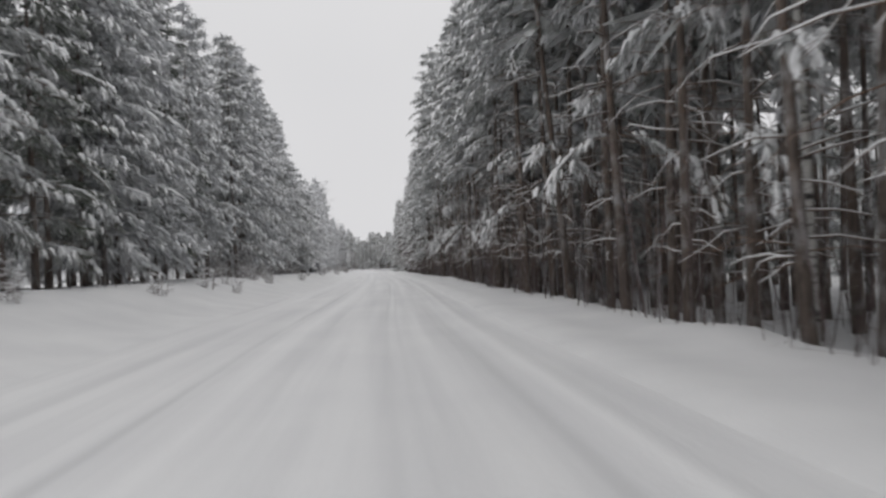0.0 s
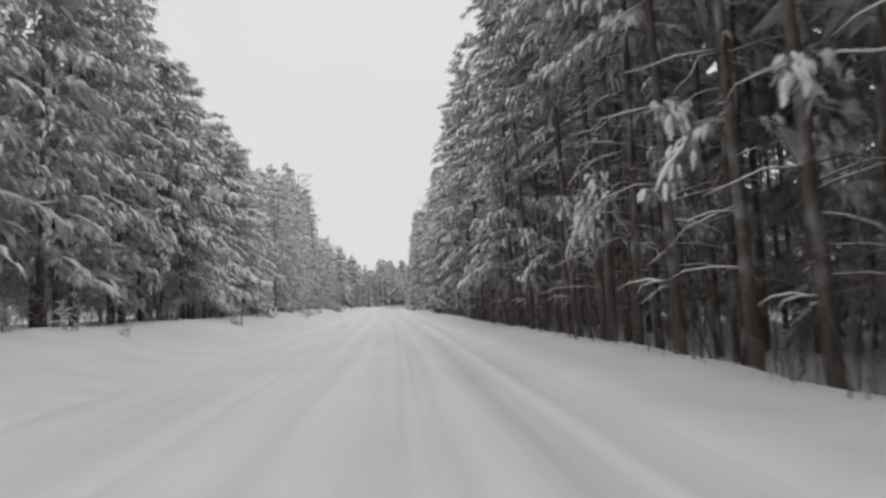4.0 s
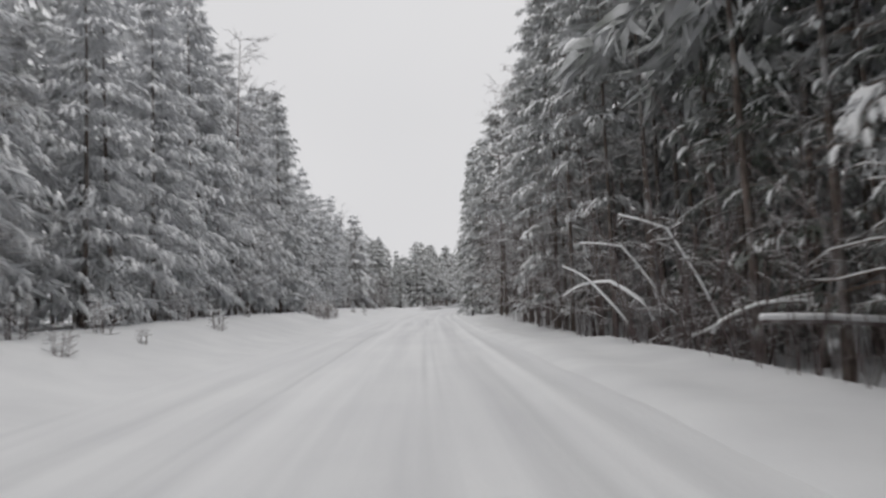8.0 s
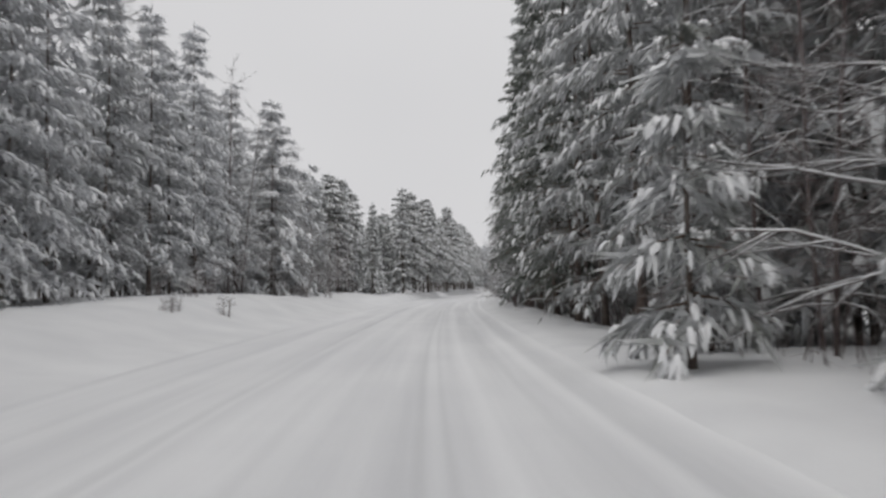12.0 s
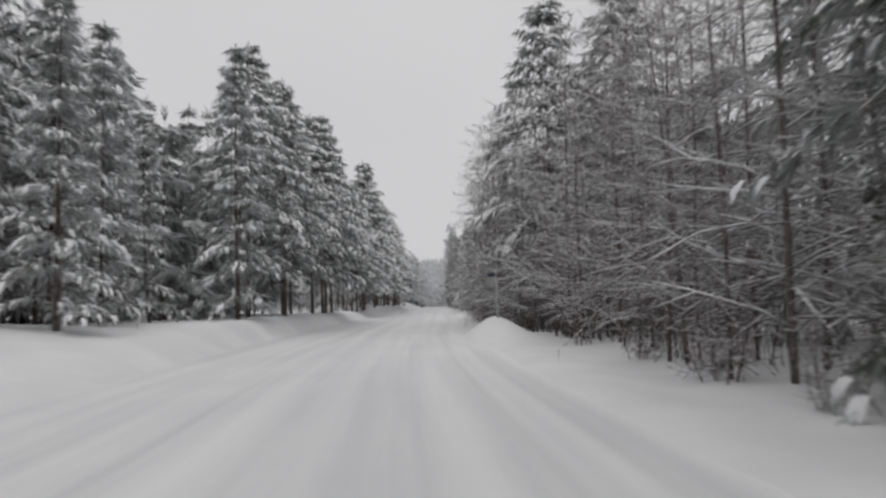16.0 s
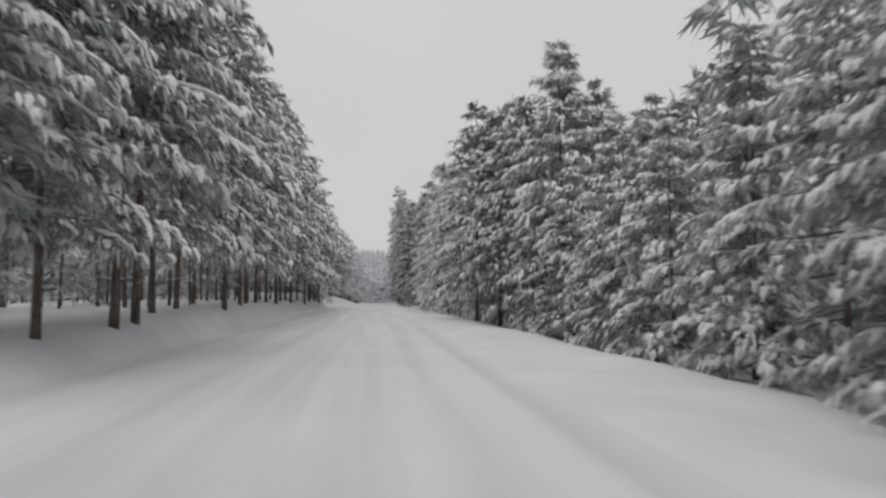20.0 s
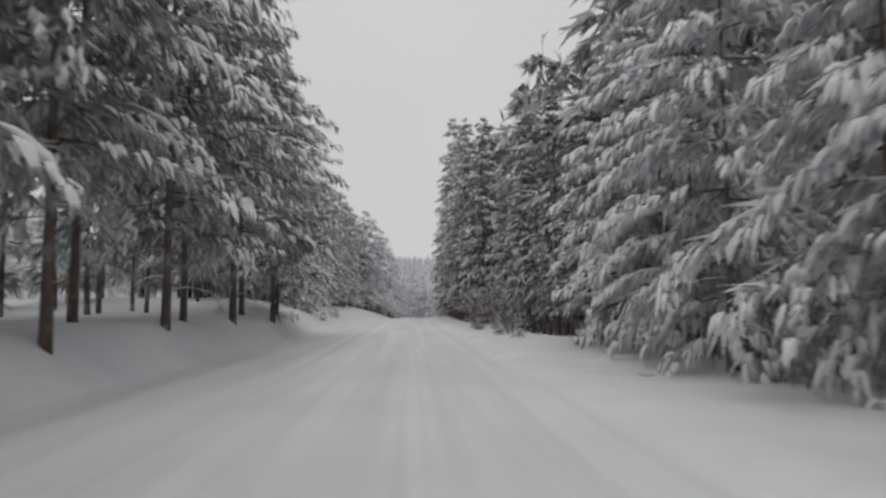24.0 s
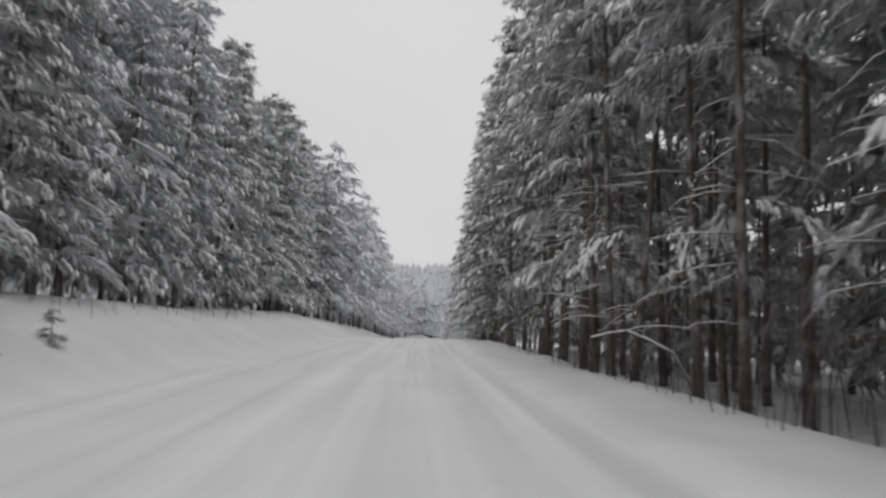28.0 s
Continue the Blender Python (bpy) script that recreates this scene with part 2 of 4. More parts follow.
def bank(s, u):
    """Height of the snow beside the road at one place."""
    if u > 2.3:
        rise = 0.20 * float(smooth(2.3, 3.4, u)) - 0.06 * float(smooth(3.6, 4.6, u)) + 0.10 * float(smooth(4.4, 7.0, u))
        rise += 0.09 * wave(s, u, 3.0, 3.1) * float(smooth(2.4, 3.4, u)) + 0.25 * wave(s, u, 9.0, 7.7) * float(smooth(4, 8, u))
        rise -= 0.22 * float(smooth(3.2, 5.5, u) * smooth(146, 156, s) * (1 - smooth(176, 186, s)))
        rise -= 0.25 * float(smooth(3.2, 5.2, u) * smooth(278, 288, s) * (1 - smooth(312, 322, s)))
        rise += 0.12 * float(smooth(3.2, 5.5, u) * smooth(176, 188, s) * (1 - smooth(196, 206, s)))
        rise -= 0.75 * float(smooth(5.0, 9.5, u) * smooth(306, 322, s) * (1 - smooth(362, 378, s)))
        # the forest floor lies lower than the ploughed shoulder
        shaded = 1 - float(smooth(160, 170, s) * (1 - smooth(200, 208, s))) - float(smooth(250, 262, s) * (1 - smooth(404, 416, s)))
        e = right_edge(s)
        rise += shaded * (0.06 * float(smooth(e - 2.4, e - 0.9, u)) - 0.75 * float(smooth(e - 0.7, e + 1.6, u)))
    elif u < -5.6:
        late = float(smooth(256, 276, s) * (1 - smooth(404, 420, s)))
        rise = float(smooth(-5.6, -6.6, u)) * (0.16 + 0.22 * late)
        rise += (0.6 + 0.3 * float(smooth(330, 352, s)) - 0.2 * math.exp(-(((s - 325) / 6) ** 2))) * late * float(smooth(-5.8, -7.4, u)) + (1.15 * float(smooth(-6.2, -11.5, u)) + (0.65 + 0.45 * math.exp(-(((s - 418) / 14) ** 2))) * float(smooth(388, 412, s) * smooth(-6.2, -8.2, u))) * (1 - late)
        rise += 0.10 * wave(s, u, 3.5, 5.3) * float(smooth(-5.7, -6.6, u)) + 0.28 * wave(s, u, 10.0, 2.2) * float(smooth(-6.5, -10, u))
    else:
        return 0.0
    return rise


def ground_height(s, u):
    z = float(lie(s)) + bank(s, u)
    for ms, mu, h, r in MOUNDS:
        d = ((s - ms) / (r * 1.5)) ** 2 + ((u - mu) / r) ** 2
        if d < 6:
            z += h * math.exp(-d)
    if u < -120 or u > 120:
        z += 0.05 * (abs(u) - 120) * float(smooth(430, 860, s))
    return z


MOUNDS = [(274.9, 3.35, 0.92, 1.25), (61, 4.9, 0.38, 0.8), (238, 3.9, 0.2, 0.5), (394, -6.6, 0.25, 1.0), (285, -6.4, 0.2, 0.9), (12, 5.5, 0.2, 0.8)]


def mesh_of(name, verts, faces, mats, smooth_faces=True, index=None):
    me = bpy.data.meshes.new(name)
    me.from_pydata(verts, [], faces)
    for m in mats:
        me.materials.append(m)
    if smooth_faces:
        me.polygons.foreach_set("use_smooth", [True] * len(me.polygons))
    if index is not None:
        me.polygons.foreach_set("material_index", index)
    me.update()
    return me


def sheet(name, stations, laterals, height, mat):
    """A grid over the road's own coordinates, with UVs in metres."""
    verts, faces, uvs = [], [], []
    n = len(laterals)
    for s in stations:
        for u in laterals:
            x, y = spot(s, u)
            verts.append((x, y, height(s, u)))
            uvs.append((u - (sway(s) if mat is ROAD else 0), s))
    for a in range(len(stations) - 1):
        for b in range(n - 1):
            faces.append((a * n + b, a * n + b + 1, (a + 1) * n + b + 1, (a + 1) * n + b))
    me = mesh_of(name, verts, faces, [mat])
    layer = me.uv_layers.new(name="UVMap")
    loops = np.zeros(len(me.loops), dtype=np.int32)
    me.loops.foreach_get("vertex_index", loops)
    layer.data.foreach_set("uv", np.array(uvs)[loops].astype(np.float32).ravel())
    return new(name, me)


def sway(s):
    """How far the tracks wander sideways."""
    return 0.16 * wave(s, 0, 26, 1.0)


def rut(s, u):
    """The packed snow of the carriageway, with wheel tracks and loose ridges between them."""
    z = float(lie(s)) + 0.03
    drift = sway(s)
    deep = 1 - 0.7 * smooth(250, 290, s) + 0.4 * smooth(400, 430, s)
    edge = float(smooth(2.3, 3.1, u)) + float(smooth(-5.5, -6.2, u))
    for c, w, d in ((-1.55, 0.16, 0.03), (-0.02, 0.13, 0.035), (0.2, 0.07, 0.02), (1.5, 0.16, 0.035), (-2.85, 0.17, 0.05), (-4.5, 0.2, 0.025), (0.75, 0.1, 0.012)):
        z -= deep * d * math.exp(-(((u - c - drift) / w) ** 2)) * (0.75 + 0.7 * wave(s, c * 9, 14, 4.0))
    for c, w, d in ((2.05, 0.28, 0.06), (-0.8, 0.35, 0.02), (2.9, 0.4, 0.06), (-2.3, 0.4, 0.03), (-5.3, 0.6, 0.035)):
        z += d * math.exp(-(((u - c - drift * 0.6) / w) ** 2)) * (0.8 + 0.6 * wave(s, c * 7, 9, 6.0))
    z += 0.012 * wave(s, u, 0.9, 9.0) + 0.02 * wave(s, u, 2.6, 8.0)
    flat = float(lie(s))
    return flat + (z - flat) * (1 - edge) + bank(s, u) - 0.10 * float(smooth(2.7, 3.4, u)) - 0.10 * float(smooth(-5.9, -6.5, u))


stations = [-400, -250, -150, -90, *np.arange(-50, 470, 1.5), *np.arange(470, 660, 8), *np.arange(660, 1130, 30), 1200, 1400, 1600, 1990]
laterals = [-1500, -900, -500, -300, -200, -130, -90, -60, -40, -30, -24, *np.arange(-20, -9, 1.0), *np.arange(-9, -5.4, 0.4), -5.3, -4.5, -2.5, 0, 1.5, 2.2,
            *np.arange(2.35, 5.2, 0.25), *np.arange(5.2, 10, 0.8), 11, 13, 16, 20, 26, 34, 45, 60, 90, 130, 200, 300, 500, 900, 1500]
ground = sheet("ground", stations, laterals, lambda s, u: ground_height(s, u) - (0.12 if -5.6 < u < 2.3 else 0), SNOW)
tagged(ground, "snow-covered forest floor and verges", "ground", kind="structure")
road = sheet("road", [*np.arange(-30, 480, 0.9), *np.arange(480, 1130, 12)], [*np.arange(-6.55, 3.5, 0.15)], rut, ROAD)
tagged(road, "forest road packed with snow and faint wheel tracks", "road", kind="structure")


# ---------------------------------------------------------------- how the trees are made
class Shape:
    """Vertices and faces gathered for one mesh."""

    def __init__(self):
        self.v, self.f, self.n = [], [], 0

    def add(self, verts, faces):
        self.v.append(np.asarray(verts, float).reshape(-1, 3))
        self.f += [tuple(i + self.n for i in f) for f in faces]
        self.n += len(self.v[-1])

    def mesh(self, name, mat, soft=True):
        return mesh_of(name, np.concatenate(self.v).tolist() if self.v else [], self.f, [mat], soft)


def crossed(a, b):
    return np.array((a[1] * b[2] - a[2] * b[1], a[2] * b[0] - a[0] * b[2], a[0] * b[1] - a[1] * b[0]))


def tube(shape, points, radii, sides):
    """A tapered round limb through the points, closed at both ends."""
    points = np.asarray(points, float)
    rings = []
    for i, p in enumerate(points):
        d = points[min(i + 1, len(points) - 1)] - points[max(i - 1, 0)]
        d = d / (np.linalg.norm(d) + 1e-9)
        a = crossed(d, (0.31, 0.87, 0.2) if abs(d[2]) > 0.8 else (0.0, 0.0, 1.0))
        a /= np.linalg.norm(a)
        b = crossed(d, a)
        ang = np.arange(sides) * 2 * np.pi / sides
        rings.append(p + radii[i] * (np.cos(ang)[:, None] * a + np.sin(ang)[:, None] * b))
    n = len(points)
    faces = [(i * sides + j, i * sides + (j + 1) % sides, (i + 1) * sides + (j + 1) % sides, (i + 1) * sides + j) for i in range(n - 1) for j in range(sides)]
    faces += [tuple(range(sides))[::-1], tuple((n - 1) * sides + j for j in range(sides))]
    shape.add(np.concatenate(rings), faces)


# one drooping finger of snow: along x, 1 long, 1 wide, 1 high
FINGER_V = np.array([(-0.05, -0.2, 0.0), (-0.05, 0.2, 0.0), (0.3, -0.46, -0.06), (0.3, 0.46, -0.06), (0.72, -0.42, -0.12), (0.72, 0.42, -0.12),
                     (0.22, 0, 0.75), (0.62, 0, 0.85), (1.0, 0.0, -0.05)])
FINGER_F = [(0, 2, 6), (0, 6, 1), (1, 6, 3), (2, 4, 7, 6), (3, 6, 7, 5), (4, 8, 7), (7, 8, 5)]


def frame_of(d):
    d = d / np.linalg.norm(d)
    side = crossed(d, (0, 0, 1.0))
    side = side / (np.linalg.norm(side) + 1e-6)
    return d, side, crossed(side, d)


def finger(shape, p, d, length, width, thick, droop, rng):
    d, side, up = frame_of(d)
    v = FINGER_V * (length, width, thick) + rng.normal(0, 0.08, (9, 3)) * (length, width, thick)
    w = p + v[:, :1] * d + v[:, 1:2] * side + v[:, 2:] * up
    w[:, 2] -= droop * length * FINGER_V[:, 0] ** 2
    shape.add(w, FINGER_F)


def tuft(shape, p, d, length, blades, spread, rng, wide=0.085):
    """A brush of needles that hangs under the snow."""
    d, side, up = frame_of(d)
    way = d + rng.normal(0, spread, (blades, 1)) * side + rng.uniform(-0.85, 0.2, (blades, 1)) * up
    way /= np.linalg.norm(way, axis=1)[:, None]
    across = np.cross(way, rng.normal(0, 1, (blades, 3)))
    across *= wide * length / (np.linalg.norm(across, axis=1)[:, None] + 1e-6)
    root = p + d * (length * rng.uniform(-0.3, 0.45, (blades, 1)))
    tip = root + way * (length * rng.uniform(0.6, 1.15, (blades, 1)))
    shape.add(np.stack([root - across, root + across, tip], 1), [(3 * i, 3 * i + 1, 3 * i + 2) for i in range(blades)])


def spike(shape, p, e, r):
    """A fine twig: three faces that run out to a point."""
    d = (e - p) / (np.linalg.norm(e - p) + 1e-9)
    a = crossed(d, (0.3, 0.8, 0.5))
    a *= r / (np.linalg.norm(a) + 1e-9)
    b = crossed(d, a)
    shape.add([p + a, p - 0.5 * a + 0.87 * b, p - 0.5 * a - 0.87 * b, e], [(0, 1, 3), (1, 2, 3), (2, 0, 3)])


def bough(limbs, leaf, snow, root, az, reach, rise, sag, n, size, load, blades, rng, thick=0.02, inner_tufts=2, fingers=2):
    """One bough: a bent limb with needle tufts along its outer part and snow fingers on top of them."""
    out = np.array((math.cos(az), math.sin(az), 0.0))
    side = np.array((-out[1], out[0], 0.0))

    def along(u):
        return root + out * reach * u + np.array((0, 0, reach * (rise * u - sag * u * u)))

    if limbs is not None:
        tube(limbs, [along(0), along(0.5), along(1.0)], [thick, thick * 0.7, thick * 0.25], 3)
    fat = min(2.2, max(1.0, 1.0 + 1.6 * (size - 0.42)))
    if rng.uniform() < 0.75 * load:
        # the ridge of snow that lies along the bough
        a, b = sorted(rng.uniform(0.4, 1.04, 2))
        us = np.linspace(a - 0.08, b + 0.06, 6)
        rs = [size * q * rng.uniform(0.55, 1.35) for q in (0.05, 0.12, 0.15, 0.15, 0.12, 0.04)]
        tube(snow, [along(u) + np.array((0, 0, r * 0.5)) + side * rng.normal(0, 0.07 * size) for u, r in zip(us, rs)], rs, 5)
    for u in rng.uniform(0.1, 0.8, inner_tufts):
        tuft(leaf, along(u) + side * rng.normal(0, 0.45 * size) - np.array((0, 0, 0.12 * size)), out + np.array((0, 0, rng.uniform(-0.8, 0.1))), size * 1.6, 5, 0.9, rng, 0.08 if fingers > 1 else 0.12)
    for i in range(n):
        u = 0.26 + 0.76 * (i + rng.uniform(0, 1)) / n
        way = 1 if i % 2 else -1
        off = way * rng.uniform(0.05, 1.0) * size * (1.25 - 0.8 * u) * 1.2
        slope = rise - 2 * sag * u
        p = along(u) + side * off + np.array((0, 0, rng.uniform(-0.06, 0.04) * size - abs(off) * 0.3))
        d = out * 1.0 + side * ((off / size) * 0.9 + rng.normal(0, 0.15)) + np.array((0, 0, 0.75 * slope - 0.25 + rng.uniform(-0.4, 0.1)))
        k = size * rng.uniform(0.7, 1.25)
        tuft(leaf, p - np.array((0, 0, 0.05 * k)), d - np.array((0, 0, 0.25)), k * 0.95, blades, 0.5, rng)
        if rng.uniform() < load:
            for j in range(fingers):
                c = 0.86 * min(k, 0.36 + 0.35 * (k - 0.36))
                h = c * rng.uniform(0.55, 1.0)
                q = p + side * (rng.normal(0, 0.16) * k) + out * (rng.normal(0, 0.16) * k) + np.array((0, 0, 0.05 * k))
                finger(snow, q, d + side * rng.normal(0, 0.25), h, c * rng.uniform(0.22, 0.36) * fat, c * rng.uniform(0.2, 0.3) * fat ** 0.5, rng.uniform(0.3, 0.9), rng)


def conifer(name, H, base, R, shape, boughs, tufts, size, load, seed, leaf_mat=None, blades=7, dead=10, girth=None, sides=7, lean=0.0, limbs_too=True, low=0, reach=1.0, fingers=2):
    """A pine or spruce, standing at its foot. base: the crown's foot as a share of the height; shape: 'cone', 'column', 'round' or 'skirt'."""
    rng = np.random.default_rng(seed)
    trunk, limbs, leaf, snow = Shape(), Shape(), Shape(), Shape()
    girth = girth or 0.0052 * H + 0.03
    bend = rng.normal(0, 0.012 * H, 2)
    levels = np.linspace(0, 1, 7)
    ring = 5

    def axis(f):
        return np.array((bend[0] * math.sin(f * 2.4) + lean * H * f, bend[1] * math.sin(f * 1.9), H * f))

    tube(trunk, [axis(f) - np.array((0, 0, 0.3 if f == 0 else 0)) for f in levels], [girth * (1.25 if f == 0 else (1 - 0.93 * f)) for f in levels], sides)
    for i in range(boughs):
        f = (((i // ring + 0.5) * ring + rng.uniform(-0.28, 0.28) * ring) / boughs) ** 0.85
        f = min(max(f, 0.0), 1.0)
        h = base + (0.985 - base) * f
        if shape == "cone":
            r = R * (1 - f) ** 0.85 + 0.12
        elif shape == "column":
            r = R * (1 - f ** 1.6) * (0.7 + 0.3 * min(1, f * 4)) + 0.28
        elif shape == "skirt":
            r = R * (1 - f ** 2.3) * (0.72 + 0.28 * min(1, f * 5)) + 0.32
        else:
            r = R * math.sqrt(max(0.0, 1 - (abs(f - 0.42) / 0.62) ** 2)) + 0.15
        r *= rng.uniform(0.72, 1.15)
        rise = np.interp(f, [0, 0.5, 0.85, 1], [0.08, 0.2, 0.45, 0.9]) + rng.normal(0, 0.09)
        sag = np.interp(f, [0, 0.6, 1], [0.5, 0.42, 0.3]) + rng.normal(0, 0.07)
        k = size * np.interp(f, [0, 0.7, 1], [1.08, 0.95, 0.8])
        n = max(2, int(round(tufts * (0.35 + 0.65 * r / R))))
        bough(limbs if limbs_too else None, leaf, snow, axis(h), i * 2.39996 + rng.uniform(-0.4, 0.4), r, rise, sag, n, k, min(1.0, load * rng.uniform(0.45, 1.35)), blades, rng, 0.012 + 0.006 * r, 6 if fingers > 1 else 3, fingers)
    for i in range(low):
        h = rng.uniform(0.17, max(0.2, base))
        bough(limbs, leaf, snow, axis(h), rng.uniform(0, 6.28), rng.uniform(1.3, 2.3), rng.uniform(-0.2, 0.1), rng.uniform(0.4, 0.75), tufts, size * 0.9, 0.95, blades, rng, 0.022, 2, fingers)
    tuft(leaf, axis(0.99), np.array((0.02, 0, 1.0)), size * 0.7, blades, 0.3, rng)
    finger(snow, axis(0.975), np.array((0.25, 0.1, 1.0)), size * 0.5, size * 0.24, size * 0.2, 0, rng)
    for i in range(dead):
        h = rng.uniform(0.06, base + 0.12) if base > 0.12 else rng.uniform(0.04, 0.3)
        a, r = rng.uniform(0, 6.28), rng.uniform(0.6, 2.1) * reach
        p = axis(h)
        o = np.array((math.cos(a), math.sin(a), rng.uniform(-0.3, 0.35)))
        fall = rng.uniform(0.1, 0.45) * r
        q = p + o * r * 0.4 + np.array((0, 0, -0.10 * fall)) + rng.normal(0, 0.03, 3)
        e = p + o * r * 0.75 + np.array((0, 0, -0.45 * fall)) + rng.normal(0, 0.05, 3)
        g = p + o * r + np.array((0, 0, -fall)) + rng.normal(0, 0.06, 3)
        tube(limbs, [p, q, e, g], [0.017, 0.012, 0.008, 0.003], 3)
        for _ in range(3):
            b = q + (g - q) * rng.uniform(0, 0.9)
            w = o + rng.normal(0, 0.6, 3) - np.array((0, 0, 0.3))
            spike(limbs, b, b + w * r * rng.uniform(0.12, 0.3), 0.006)
        if rng.uniform() < 0.6:
            tube(snow, [p + (0, 0, 0.022), q + (0, 0, 0.022), e + (0, 0, 0.016), g + (0, 0, 0.006)], [0.012, 0.018, 0.014, 0.005], 3)
    return grown(name, [("trunk", trunk.mesh("trunk", BARK)), ("branchwork", limbs.mesh("branchwork", RED_BARK)),
                        ("crown", leaf.mesh("crown", leaf_mat or NEEDLES, False)), ("snow_load", snow.mesh("snow_load", BOUGH_SNOW))])


def grown(name, parts):
    """A thing made of an Empty at its foot and the given meshes under it; kept far below the ground, to be copied."""
    root = new(name)
    root.empty_display_size = 0.3
    for part_name, me in parts:
        if len(me.polygons):
            ob = new(part_name, me)
            ob.parent = root
            if part_name not in ("trunk", "stem"):
                tagged(ob, kind="stuff")
    return root


def bare(name, H, stems, spread, seed, first=0.2, mat=None, twig=1.0, snow_share=0.7, trunk_mat=None, girth=None, fine=True):
    """A leafless tree or bush: limbs, twigs and twiglets, with ridges of snow on the flatter ones."""
    rng = np.random.default_rng(seed)
    trunks, limbs, snow = [], Shape(), Shape()
    lift = np.array((0, 0, 1.0))

    def path(p, d, length, steps, wander, fall):
        pts, d = [p], d / np.linalg.norm(d)
        for _ in range(steps):
            d = d + rng.normal(0, wander, 3) + lift * fall
            d /= np.linalg.norm(d)
            pts.append(pts[-1] + d * length / steps)
        return pts, d

    def on(pts, f):
        k = f * (len(pts) - 1)
        i = min(int(k), len(pts) - 2)
        return pts[i] + (pts[i + 1] - pts[i]) * (k - i)

    for k in range(stems):
        a = rng.uniform(0, 6.28)
        tilt = spread * rng.uniform(0.3, 1.0)
        p = np.array((math.cos(a), math.sin(a), 0)) * (0.05 + 0.25 * spread) * (stems > 1)
        length, r = H * rng.uniform(0.8, 1.05), girth or 0.0048 * H + 0.012
        pts, _ = path(p - lift * 0.25, np.array((math.cos(a) * tilt, math.sin(a) * tilt, 1.0)), length, 4, 0.03, 0.04)
        trunks.append(Shape())
        tube(trunks[-1], pts, [r * (1 - 0.85 * i / 4) for i in range(5)], 6)
        for _ in range(int(36 * twig)):
            f = rng.uniform(first, 1.0)
            a = rng.uniform(0, 6.28)
            d = np.array((math.cos(a), math.sin(a), rng.uniform(0.1, 0.95)))
            l = max(length * rng.uniform(0.10, 0.22) * (1.25 - 0.85 * f), 0.25)
            rl = max(r * (1 - 0.85 * f) * 0.32, 0.006)
            lim, d = path(on(pts, f), d, l, 4, 0.15, -0.09)
            tube(limbs, lim, [rl, rl * 0.85, rl * 0.7, rl * 0.5, rl * 0.25], 3)
            if rng.uniform() < snow_share:
                tube(snow, [q + lift * (rl * 0.8 + 0.006) for q in lim], [rl * 0.5 + 0.005, rl * 0.5 + 0.008, rl * 0.5 + 0.008, rl * 0.4 + 0.007, 0.004], 3)
            if not fine:
                continue
            for _ in range(8):
                q = on(lim, rng.uniform(0.2, 1.0))
                w = d + rng.normal(0, 0.55, 3)
                lt = l * rng.uniform(0.25, 0.6)
                e = q + w / np.linalg.norm(w) * lt
                spike(limbs, q, e, max(rl * 0.5, 0.006))
                if abs(w[2]) < 0.75 * np.linalg.norm(w) and rng.uniform() < snow_share:
                    spike(snow, q + lift * 0.012, e + lift * 0.008, 0.012)
                for _ in range(2):
                    q2 = q + (e - q) * rng.uniform(0.3, 0.95)
                    w2 = w + rng.normal(0, 0.6, 3)
                    spike(limbs, q2, q2 + w2 / np.linalg.norm(w2) * lt * rng.uniform(0.3, 0.6), 0.006)
    return grown(name, [*[("trunk" if stems == 1 else "stem", t.mesh("trunk", trunk_mat or TWIG)) for t in trunks], ("branchwork", limbs.mesh("branchwork", mat or TWIG)),
                        ("snow_load", snow.mesh("snow_load", BOUGH_SNOW))])


# ---------------------------------------------------------------- the kinds that grow here
def family(make, count):
    made = [make(i) for i in range(count)]
    PATTERNS.extend(made)
    return made


